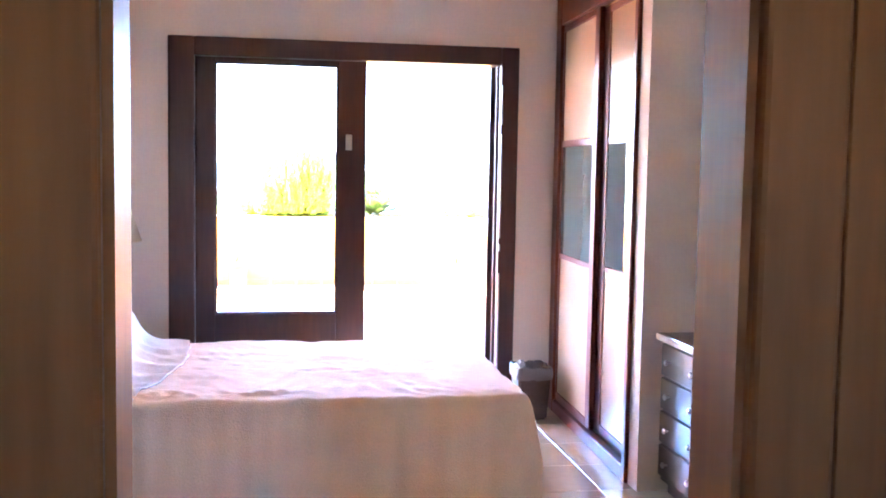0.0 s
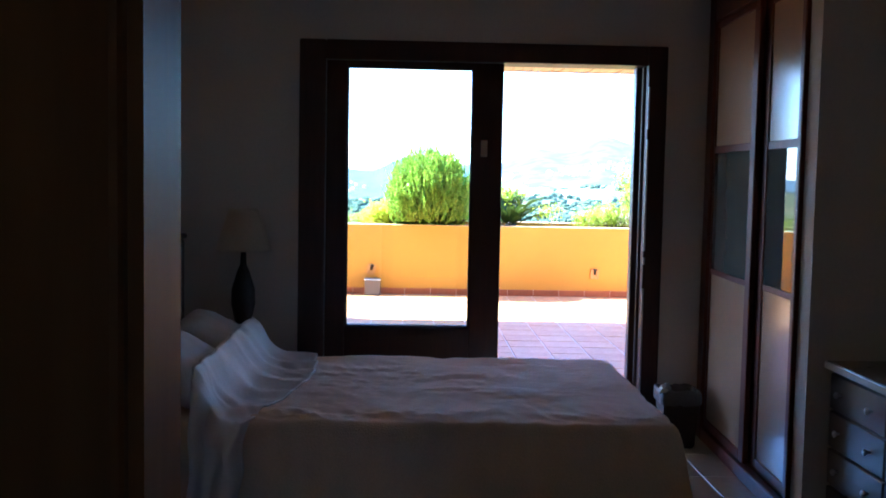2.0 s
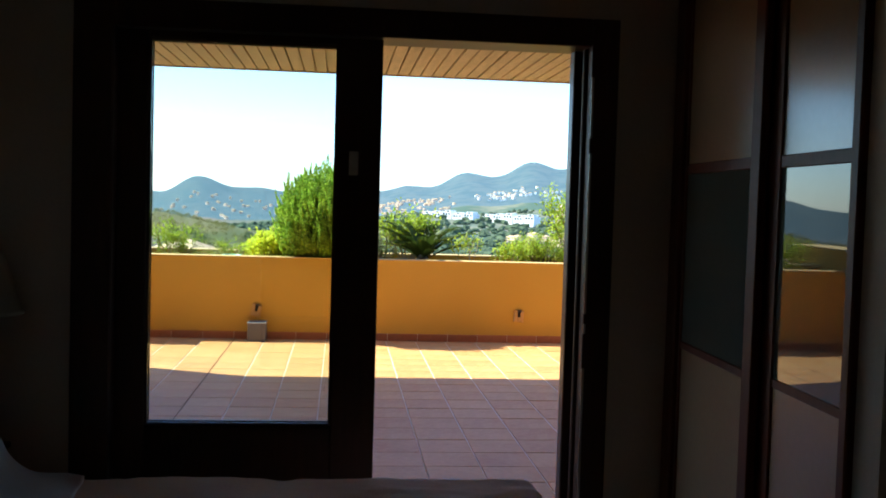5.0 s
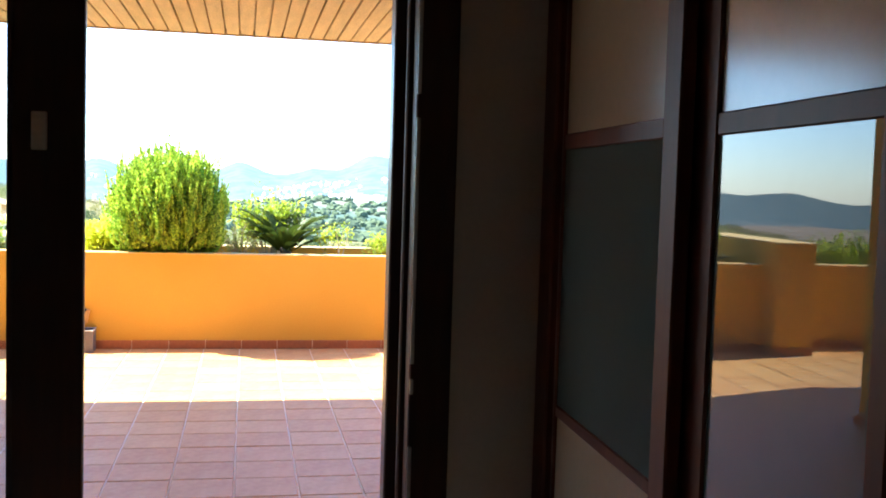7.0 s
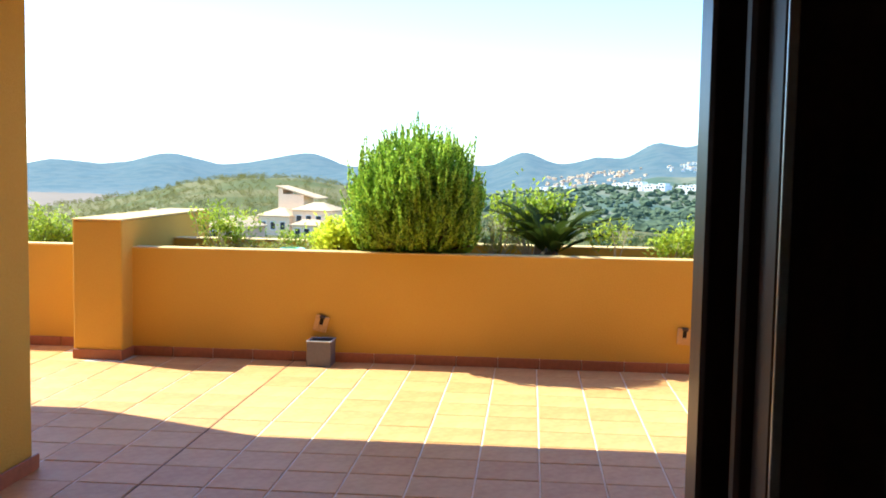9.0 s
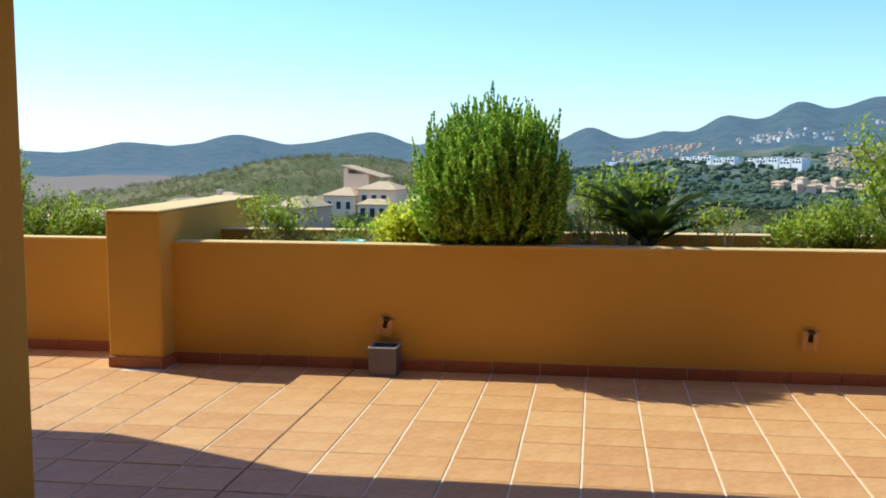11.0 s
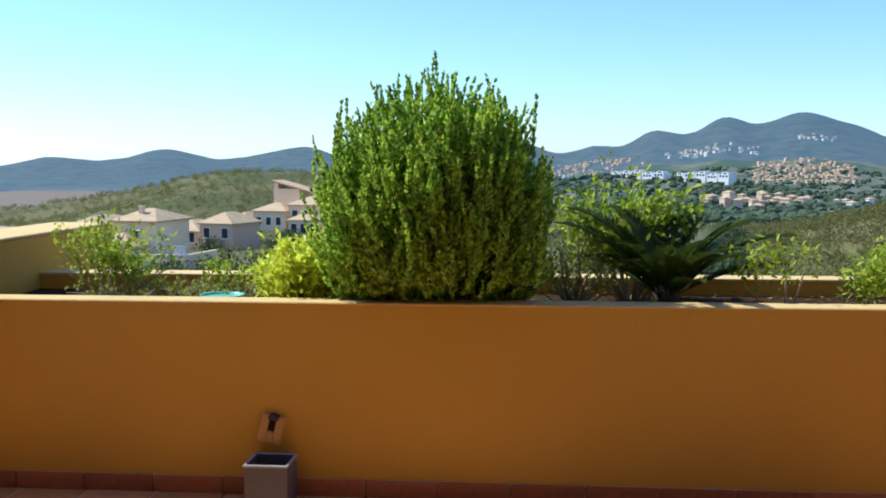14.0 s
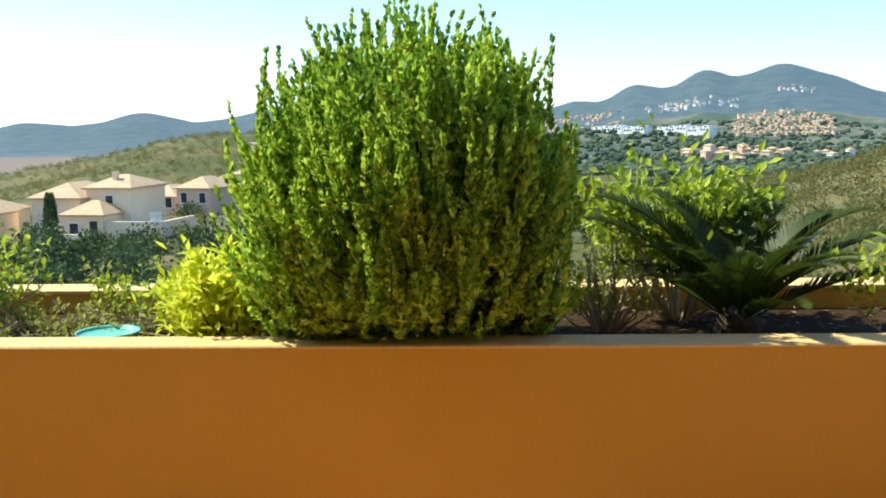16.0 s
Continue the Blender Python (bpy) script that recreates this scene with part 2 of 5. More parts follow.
structure("wall_outer_skin", boxes((ROOM_L - 0.2, DOOR_L, WALL_T, WALL_T + 0.02, 0, 2.68), (DOOR_R, ROOM_R + 0.2, WALL_T, WALL_T + 0.02, 0, 2.68), (DOOR_L, DOOR_R, WALL_T, WALL_T + 0.02, DOOR_T, 2.68)),
          STUCCO, "ochre stucco on the house wall around the door", "wall")
structure("porch_pier", boxes((-1.95, -1.53, 3.40, 3.78, 0, 2.655), bevel=0.012, seg=2), STUCCO, "ochre stucco porch pier in shade", "pier")
bm = bmesh.new()
outline = ((-9.0, -9.0), (9.0, -9.0), (9.0, 5.32), (-3.05, 5.32), (-4.3, 5.83), (-9.0, 5.83))
low, high = [[bm.verts.new((x, y, z)) for x, y in outline] for z in (2.70, 2.95)]
bm.faces.new(low[::-1])
bm.faces.new(high)
for k in range(6):
    bm.faces.new((low[k], low[(k + 1) % 6], high[(k + 1) % 6], high[k]))
structure("porch_roof", bm, STUCCO, "flat roof over house and porch", "roof")
soffit = bmesh.new()
for i in range(95):
    x = -4.6 + i * 0.105
    box(soffit, x + 0.007, x + 0.098, WALL_T + 0.02, 5.30, 2.655 + 0.002 * (i % 3), 2.70)
box(soffit, -4.6, 5.4, WALL_T + 0.02, 5.30, 2.69, 2.699)
box(soffit, -4.6, 5.4, 5.30, 5.32, 2.645, 2.699)
structure("ceiling_porch", soffit, SOFFIT, "pale timber boarded soffit under the porch roof", "soffit")
# The opening in the back wall is cut for the added hall window.
structure("wall_house_rest", boxes((-9.0, -8.8, -9.0, 0, -6, 2.85), (8.8, 9.0, -9.0, 0, -6, 2.85), (-8.8, 0.46, -9.0, -8.8, -6, 2.85), (0.86, 8.8, -9.0, -8.8, -6, 2.85), (0.46, 0.86, -9.0, -8.8, -6, 1.45), (0.46, 0.86, -9.0, -8.8, 2.10, 2.85)), STUCCO, "outer walls of the rest of the house", "wall")

# ---- glazed sliding door ----
def glass_material(name, tint=(0.93, 0.95, 0.94)):
    m = bpy.data.materials.new(name)
    m.use_nodes = True
    n, l = m.node_tree.nodes, m.node_tree.links
    n.remove(n["Principled BSDF"])
    clear, gloss, mix, fres = n.new("ShaderNodeBsdfTransparent"), n.new("ShaderNodeBsdfGlossy"), n.new("ShaderNodeMixShader"), n.new("ShaderNodeFresnel")
    clear.inputs["Color"].default_value = (*tint, 1)
    gloss.inputs["Roughness"].default_value = 0.01
    fres.inputs["IOR"].default_value = 1.45
    l.new(fres.outputs["Fac"], mix.inputs["Fac"])
    l.new(clear.outputs["BSDF"], mix.inputs[1])
    l.new(gloss.outputs["BSDF"], mix.inputs[2])
    l.new(mix.outputs["Shader"], n["Material Output"].inputs["Surface"])
    return m

GLASS = glass_material("window_glass", (0.965, 0.985, 0.98))
PAINTED_GLASS = material("grey_green_back_painted_glass", (0.11, 0.12, 0.10), 0.012, 0.02, 20, 1, 0, specular=0.55)
METAL = material("brushed_metal", (0.62, 0.60, 0.57), 0.3, 0.1, 60, 4, 0.05, metallic=1.0)

door = structure("door_1", boxes((DOOR_L, DOOR_L + 0.15, -0.015, 0.20, 0, DOOR_T), (DOOR_L + 0.15, DOOR_R - 0.11, -0.015, 0.20, DOOR_T - 0.11, DOOR_T), bevel=0.006),
                 DARK_WOOD, "dark-stained wooden sliding terrace door, half open", "sliding door")
for x0, x1, y0, y1 in ((DOOR_R - 0.11, DOOR_R, -0.015, 0.055), (DOOR_R - 0.125, DOOR_R, 0.055, 0.085), (DOOR_R - 0.105, DOOR_R, 0.085, 0.125), (DOOR_R - 0.15, DOOR_R, 0.125, 0.20)):
    part("jamb", boxes((x0, x1, y0, y1, 0, DOOR_T), bevel=0.005), DARK_WOOD, door)
part("sill", boxes((DOOR_L + 0.15, DOOR_R - 0.11, -0.01, 0.22, -0.004, 0.012), bevel=0.003), DARK_WOOD, door)
part("track", boxes((DOOR_L + 0.15, DOOR_R - 0.13, 0.087, 0.093, 0.012, 0.024)), METAL, door, "thin metal sliding track")
for z0, z1 in ((0.25, 0.86), (1.0, 1.04), (1.08, 1.72), (1.78, 2.02)):
    part("lock_strip", boxes((DOOR_R - 0.1085, DOOR_R - 0.099, -0.019, -0.013, z0, z1), bevel=0.001), METAL, door, "thin bright metal lock strip")
def door_leaf(name, x0, x1, y0, y1, pane_l, pane_r, pane_b, pane_t):
    leaf = part(name, boxes((x0, pane_l, y0, y1, 0.02, DOOR_T - 0.10), (pane_r, x1, y0, y1, 0.02, DOOR_T - 0.10),
                            (pane_l, pane_r, y0, y1, 0.02, pane_b), (pane_l, pane_r, y0, y1, pane_t, DOOR_T - 0.10), bevel=0.004), DARK_WOOD, door)
    g = 0.012
    part("glazing_bead", boxes((pane_l, pane_l + g, y0 + 0.008, y1 - 0.008, pane_b, pane_t), (pane_r - g, pane_r, y0 + 0.008, y1 - 0.008, pane_b, pane_t),
                               (pane_l + g, pane_r - g, y0 + 0.008, y1 - 0.008, pane_b, pane_b + g), (pane_l + g, pane_r - g, y0 + 0.008, y1 - 0.008, pane_t - g, pane_t)),
         DARK_WOOD, leaf)
    p = part("pane", boxes((pane_l + g, pane_r - g, (y0 + y1) / 2 - 0.003, (y0 + y1) / 2 + 0.003, pane_b + g, pane_t - g)), GLASS, leaf, "clear glass pane")
    p.visible_shadow = False
    return leaf
leaf_in = door_leaf("leaf", DOOR_L + 0.15, 0.318, 0.06, 0.085, -0.585, 0.145, 0.60, 2.115)
leaf_out = door_leaf("leaf", DOOR_L + 0.15, 0.312, 0.10, 0.125, -0.585, 0.145, 0.60, 2.115)
part("latch", boxes((0.192, 0.230, 0.050, 0.060, 1.605, 1.70), bevel=0.003), METAL, leaf_in, "small pale metal latch plate")

# Unseen hall window, added to bring fill light onto the doorway casings.
window = structure("window_added_fill", boxes((0.46, 0.50, -8.95, -8.88, 1.45, 2.10), (0.82, 0.86, -8.95, -8.88, 1.45, 2.10), (0.50, 0.82, -8.95, -8.88, 1.45, 1.49), (0.50, 0.82, -8.95, -8.88, 2.06, 2.10), bevel=0.005),
                   DARK_WOOD, "small dark wooden window added unseen at the hall end for fill light", "window")
part("pane", boxes((0.50, 0.82, -8.92, -8.914, 1.49, 2.06)), GLASS, window, "clear glass pane").visible_shadow = False

# ---- wardrobe ----
wardrobe = thing("wardrobe", "built-in mahogany wardrobe with cream and grey glass sliding doors", "wardrobe", (1.505, 0, 0))
wardrobe.rotation_euler = (0, 0, radians(-2.0))
WX = 0.0
for y0, y1 in ((-0.12, -0.005), (-1.575, -1.53)):
    part("case_post", boxes((WX - 0.02, WX + 0.03, y0, y1, 0, 2.56), bevel=0.005), RED_WOOD, wardrobe)
part("case_header", boxes((WX - 0.018, WX + 0.03, -1.53, -0.12, 2.38, 2.56), bevel=0.005), RED_WOOD, wardrobe)
part("case_plinth", boxes((WX - 0.018, WX + 0.03, -1.53, -0.12, 0, 0.075), bevel=0.005), RED_WOOD, wardrobe)
part("carcass", boxes((WX + 0.10, WX + 0.50, -1.575, -0.005, 0.0, 2.56)), CREAM_PANEL, wardrobe)
part("cornice", boxes((WX - 0.025, WX + 0.03, -1.575, -0.005, 2.56, CEIL - 0.002), bevel=0.004), WALL_WHITE, wardrobe)
def sliding_door(y_far, y_near, x0, stile_far, stile_near):
    d = part("sliding_door", boxes((x0, x0 + 0.03, y_far - stile_far, y_far, 0.08, 2.378), (x0, x0 + 0.03, y_near, y_near + stile_near, 0.08, 2.378),
                                   (x0, x0 + 0.03, y_near + stile_near, y_far - stile_far, 0.08, 0.13), (x0, x0 + 0.03, y_near + stile_near, y_far - stile_far, 2.34, 2.378), bevel=0.004),
             RED_WOOD, wardrobe)
    a, b = y_near + stile_near, y_far - stile_far
    for z0, z1 in ((0.965, 0.995), (1.645, 1.685)):
        part("rail", boxes((x0 + 0.002, x0 + 0.028, a, b, z0, z1), bevel=0.003), RED_WOOD, d)
    part("panel", boxes((x0 + 0.008, x0 + 0.02, a, b, 1.685, 2.34)), CREAM_PANEL, d, "glossy cream lacquered panel")
    part("panel", boxes((x0 + 0.008, x0 + 0.02, a, b, 0.13, 0.965)), CREAM_PANEL, d, "glossy cream lacquered panel")
    part("glass_panel", boxes((x0 + 0.006, x0 + 0.02, a, b, 0.995, 1.645)), PAINTED_GLASS, d, "glossy grey-green glass panel")
sliding_door(-0.122, -0.885, WX - 0.002, 0.02, 0.080)
sliding_door(-0.83, -1.528, WX + 0.035, 0.130, 0.07)

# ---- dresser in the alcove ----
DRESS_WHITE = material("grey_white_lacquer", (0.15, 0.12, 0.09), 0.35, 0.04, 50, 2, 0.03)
DRESS_TOP = material("brown_stone_top", (0.24, 0.19, 0.15), 0.2, 0.2, 30, 5, 0.02, coat=0.2)
dresser = thing("dresser", "grey-white dresser with knobbed drawers and brown top", "dresser", (1.545, -1.702, 0))
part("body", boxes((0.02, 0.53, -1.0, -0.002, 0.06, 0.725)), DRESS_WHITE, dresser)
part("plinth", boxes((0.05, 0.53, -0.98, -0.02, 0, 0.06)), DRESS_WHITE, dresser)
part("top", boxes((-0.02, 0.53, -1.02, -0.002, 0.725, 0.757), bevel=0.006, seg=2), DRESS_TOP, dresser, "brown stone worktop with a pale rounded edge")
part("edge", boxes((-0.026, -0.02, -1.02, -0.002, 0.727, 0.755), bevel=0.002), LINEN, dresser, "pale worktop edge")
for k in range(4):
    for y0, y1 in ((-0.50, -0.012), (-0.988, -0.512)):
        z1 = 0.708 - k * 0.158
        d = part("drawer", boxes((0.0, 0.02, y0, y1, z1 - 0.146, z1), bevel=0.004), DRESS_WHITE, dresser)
        for f in (0.22, 0.78):
            knob = bmesh.new()
            lathe(knob, ((0.005, 0), (0.005, 0.012), (0.013, 0.018), (0.014, 0.024), (0.008, 0.029)), sides=12)
            bmesh.ops.transform(knob, matrix=pose(0.0, y0 + (y1 - y0) * f, z1 - 0.073, 0, -90, 0), verts=knob.verts)
            part("knob", knob, METAL, d, "small turned metal knob", True)

# ---- bed ----
bed = thing("bed", "double bed with a rumpled cream bedspread and wooden headboard", "bed", (0, 0, 0))
BX0, BX1, BY0, BY1, BZ = -1.42, 0.86, -1.80, -0.33, 0.500
HEAD_WOOD = material("amber_varnished_wood", (0.22, 0.085, 0.025), 0.25, 0.3, 25, 4, 0.05, stretch=(6, 0.6, 6), coat=0.4)
part("base", boxes((BX0, BX1 - 0.08, BY0 + 0.06, BY1 - 0.06, 0.12, 0.30), bevel=0.01), DARK_WOOD, bed)
part("mattress", boxes((BX0, BX1 - 0.03, BY0 + 0.03, BY1 - 0.03, 0.30, BZ - 0.025), bevel=0.05, seg=3), LINEN, bed)
for x in (BX0 + 0.1, BX1 - 0.2):
    for y in (BY0 + 0.14, BY1 - 0.14):
        part("leg", boxes((x - 0.03, x + 0.03, y - 0.03, y + 0.03, 0, 0.12), bevel=0.005), DARK_WOOD, bed)
hb = part("headboard", boxes((BX0 - 0.09, BX0 - 0.02, BY0 - 0.08, BY0 + 0.04, 0, 1.12), (BX0 - 0.09, BX0 - 0.02, BY1 - 0.02, BY1 + 0.08, 0, 1.12),
                             (BX0 - 0.09, BX0 - 0.02, BY0 + 0.04, BY1 - 0.02, 1.03, 1.12), (BX0 - 0.09, BX0 - 0.02, BY0 + 0.04, BY1 - 0.02, 0.4, 0.52), bevel=0.012, seg=2), DARK_WOOD, bed)
part("headboard_panel", boxes((BX0 - 0.075, BX0 - 0.04, BY0 + 0.04, BY1 - 0.02, 0.52, 1.03)), HEAD_WOOD, hb, "amber varnished wooden panel")
part("cap", boxes((BX0 - 0.10, BX0 - 0.01, BY0 - 0.10, BY1 + 0.10, 1.12, 1.15), bevel=0.012, seg=2), DARK_WOOD, hb)

def spread_point(a, b, crease=True):
    """A point of the bedspread; a runs from the pillows over the foot, b from the far side over the near side (both as lengths of cloth)."""
    top_a, top_b = BX1 - BX0, BY1 - BY0
    over_x = max(0.0, a - top_a)
    over_y = max(0.0, -b, b - top_b)
    x = BX0 + min(a, top_a)
    y = BY1 - min(max(b, 0.0), top_b)
    drop = max(over_x, over_y)
    r = 0.06 if over_y >= over_x else 0.11
    fall = drop - r * (1 - math.exp(-drop / r)) if drop > 0 else 0.0
    side = 1 - math.exp(-drop / 0.05) if drop > 0 else 0.0
    n1 = noise.noise(Vector((x * 3.1, y * 3.7, 0.3)))
    bend = 0.25 * noise.noise(Vector((x * 1.7, y * 1.9, 6.2)))
    n2 = noise.noise(Vector(((x + 0.6 * y) * 4.5, (y - 0.45 * x + bend) * 11.0, 1.7)))
    n3 = noise.noise(Vector(((x - 0.5 * y) * 10.0, (y + 0.5 * x + bend) * 19.0, 4.1)))
    edge = math.exp(-((y - (BY0 + 0.12)) / 0.09) ** 2)
    z = BZ + 0.009 * n1 + (0.007 + 0.010 * edge) * n2 + (0.004 + 0.007 * edge) * n3 - fall
    sway = 0.02 * noise.noise(Vector(((x + y) * 5.0, 2.0, 0.5))) + 0.012 * noise.noise(Vector(((x - y) * 13.0, 7.0, 0.5)))
    if over_y > 0:
        y += (-1 if b > 0 else 1) * ((1 - math.exp(-over_y / 0.05)) * (0.035 + sway) + 0.10 * over_y)
    if over_x > 0:
        x += (1 - math.exp(-over_x / 0.05)) * (0.03 + sway) + 0.16 * over_x
    return Vector((x, y, max(z, 0.02)))

cloth = bmesh.new()
na, nb = 150, 150
la, lb = (BX1 - BX0) - 0.06 + 0.40, (BY1 - BY0) + 0.92
rows = [[cloth.verts.new(spread_point(0.06 + la * i / na, -0.40 + lb * j / nb)) for j in range(nb + 1)] for i in range(na + 1)]
for i in range(na):
    for j in range(nb):
        cloth.faces.new((rows[i][j], rows[i + 1][j], rows[i + 1][j + 1], rows[i][j + 1]))
spread = part("bedspread", cloth, SPREAD, bed, "rumpled cream woven bedspread", True)
spread.modifiers.new("thickness", "SOLIDIFY").thickness = 0.012

# the white sheet folded over the bedspread towards the pillows, falling in pleats on the near side
fold = bmesh.new()
na, nb = 36, 170
def fold_point(s, b):
    p = spread_point(0.36 + s * 0.29, b)
    rise = 0.20 * math.exp(-((s + 0.05) / 0.33) ** 2) * (1 if p.z > 0.3 else max(0.0, p.z / 0.3))
    inside = math.exp(-max(0.0, -b - 0.02, b - (BY1 - BY0) + 0.02) * 9)
    pleat = 0.018 * math.sin(b * 26 + 3 * noise.noise(Vector((b * 2, s * 2, 9)))) * (0.35 + 0.65 * s)
    p.z += 0.016 + rise * inside + pleat * 0.5
    p.x += 0.02 * noise.noise(Vector((b * 5, s * 4, 3))) + 0.5 * pleat + 0.10 * math.sin(b * 2.1 + 0.6) * s
    if b > BY1 - BY0:
        p.y -= 0.03 + 0.02 * math.sin(s * 17)
    p.z = max(p.z, 0.03)
    return p
rows = [[fold.verts.new(fold_point(i / na, -0.22 + (BY1 - BY0 + 0.60) * j / nb)) for j in range(nb + 1)] for i in range(na + 1)]
for i in range(na):
    for j in range(nb):
        fold.faces.new((rows[i][j], rows[i + 1][j], rows[i + 1][j + 1], rows[i][j + 1]))
sheet = part("sheet", fold, LINEN, bed, "white cotton sheet folded over in pleats", True)
sheet.modifiers.new("thickness", "SOLIDIFY").thickness = 0.008

def pillow(cx, cy, cz, width, length, tilt, turn, label):
    bm = bmesh.new()
    n = 26
    for side in (1, -1):
        grid = []
        for i in range(n + 1):
            row = []
            for j in range(n + 1):
                u, v = 2 * i / n - 1, 2 * j / n - 1
                puff = (max(0, 1 - u ** 4) * max(0, 1 - v ** 4)) ** 0.55
                w = 0.008 * noise.noise(Vector((u * 3 + cx, v * 3 + cy, side))) + 0.006 * noise.noise(Vector((u * 8, v * 8 + cy, side)))
                pinch = 1 - 0.06 * (u * u * v * v)
                row.append(bm.verts.new((u * width / 2 * pinch, v * length / 2 * pinch, side * (0.085 * puff) + w * puff)))
            grid.append(row)
        for i in range(n):
            for j in range(n):
                bm.faces.new((grid[i][j], grid[i + 1][j], grid[i + 1][j + 1], grid[i][j + 1]))
    bmesh.ops.remove_doubles(bm, verts=bm.verts, dist=0.003)
    bmesh.ops.transform(bm, matrix=pose(0, 0, 0, 0, tilt, turn), verts=bm.verts)
    low = min(v.co.z for v in bm.verts)
    ob = part("pillow", bm, LINEN, None, "", True)
    ob.location = (cx, cy, cz - low)
    return tagged(ob, label, "pillow", "pillows on the bed")
pillow(-1.16, -0.66, BZ - 0.02, 0.46, 0.68, 28, 4, "plump white pillow leaning against the headboard")
pillow(-1.185, -1.38, BZ - 0.02, 0.46, 0.68, 28, -5, "soft white pillow lying at the head of the bed")

# ---- bedside table and lamp ----
table = thing("bedside_table", "small dark wooden bedside table beside the bed", "bedside table", (-1.30, -0.135, 0))
part("body", boxes((-0.20, 0.22, -0.115, 0.115, 0.08, 0.53), bevel=0.006), DARK_WOOD, table)
part("top", boxes((-0.22, 0.24, -0.125, 0.125, 0.53, 0.555), bevel=0.006, seg=2), DARK_WOOD, table)
part("drawer", boxes((0.22, 0.235, -0.10, 0.10, 0.34, 0.50), bevel=0.004), RED_WOOD, table)
for x in (-0.17, 0.19):
    for y in (-0.09, 0.09):
        part("leg", boxes((x - 0.02, x + 0.02, y - 0.02, y + 0.02, 0, 0.08)), DARK_WOOD, table)
LAMP_DARK = material("dark_glazed_ceramic", (0.03, 0.02, 0.018), 0.25, 0.2, 30, 4, 0.02)
SHADE = material("cream_lamp_shade", (0.62, 0.53, 0.40), 0.9, 0.08, 120, 3, 0.2, translucent=0.4)
lamp = thing("table_lamp", "table lamp with dark turned base and cream shade", "lamp", (-1.14, -0.135, 0.555))
bm = bmesh.new()
lathe(bm, ((0.075, 0), (0.08, 0.015), (0.035, 0.04), (0.045, 0.09), (0.068, 0.20), (0.066, 0.28), (0.035, 0.38), (0.018, 0.42), (0.015, 0.50)))
part("base", bm, LAMP_DARK, lamp, smooth=True)
bm = bmesh.new()
lathe(bm, ((0.155, 0.50), (0.150, 0.515), (0.085, 0.715), (0.080, 0.73)), sides=32)
bmesh.ops.delete(bm, geom=[f for f in bm.faces if len(f.verts) > 4], context="FACES_ONLY")
shade = part("shade", bm, SHADE, lamp, "cream fabric cone shade", True)
shade.modifiers.new("thickness", "SOLIDIFY").thickness = 0.003

# ---- waste basket ----
WICKER = material("dark_brown_leatherette", (0.045, 0.022, 0.016), 0.45, 0.25, 60, 5, 0.3)
LINER = material("smoky_liner", (0.10, 0.085, 0.08), 0.3, 0.1, 60, 6, 0.3)
# Bunched end of the same liner, its highlight painted in as paler plastic.
LINER_END = material("highlit_liner_end", (0.45, 0.45, 0.47), 0.2, 0.1, 60, 6, 0.3)
basket = thing("waste_basket", "dark brown waste basket with a crumpled smoky plastic liner", "waste basket", (1.31, -0.24, 0))
bm = bmesh.new()
def frustum(bm, s0, s1, z0, z1):
    a = [bm.verts.new((sx * s0, sy * s0, z0)) for sx, sy in ((-1, -1), (1, -1), (1, 1), (-1, 1))]
    b = [bm.verts.new((sx * s1, sy * s1, z1)) for sx, sy in ((-1, -1), (1, -1), (1, 1), (-1, 1))]
    bm.faces.new(a[::-1])
    for k in range(4):
        bm.faces.new((a[k], a[(k + 1) % 4], b[(k + 1) % 4], b[k]))
    return b
frustum(bm, 0.105, 0.128, 0.0, 0.34)
bmesh.ops.bevel(bm, geom=[e for e in bm.edges if not e.is_boundary], offset=0.012, segments=2, affect="EDGES")
body = part("body", bm, WICKER, basket)
body.modifiers.new("thickness", "SOLIDIFY").thickness = 0.006
bm = bmesh.new()
n = 40
rings = []
for s, z in ((0.112, 0.24), (0.118, 0.335), (0.126, 0.365), (0.137, 0.35), (0.139, 0.30), (0.137, 0.275)):
    ring = []
    for k in range(n):
        a = 2 * math.pi * (k + 0.5) / n
        q = s / max(abs(math.cos(a)), abs(math.sin(a)))
        w = 0.010 * noise.noise(Vector((math.cos(a) * 4, math.sin(a) * 4, z * 12)))
        ring.append(bm.verts.new(((min(q, s * 1.3) + w) * math.cos(a), (min(q, s * 1.3) + w) * math.sin(a), z + w * 1.5)))
    rings.append(ring)
for r0, r1 in zip(rings, rings[1:]):
    for k in range(n):
        bm.faces.new((r0[k], r0[(k + 1) % n], r1[(k + 1) % n], r1[k]))
part("liner", bm, LINER, basket, "crumpled smoky plastic liner", True)
bm = bmesh.new()
bmesh.ops.create_icosphere(bm, subdivisions=3, radius=0.042)
for v in bm.verts:
    v.co *= 1 + 0.35 * noise.noise(v.co * 45)
bmesh.ops.translate(bm, vec=(-0.105, -0.08, 0.365), verts=bm.verts)
part("bag_knot", bm, LINER_END, basket, "bunched end of the liner, coloured paler for its highlight")
basket.scale = (0.80, 0.80, 0.90)
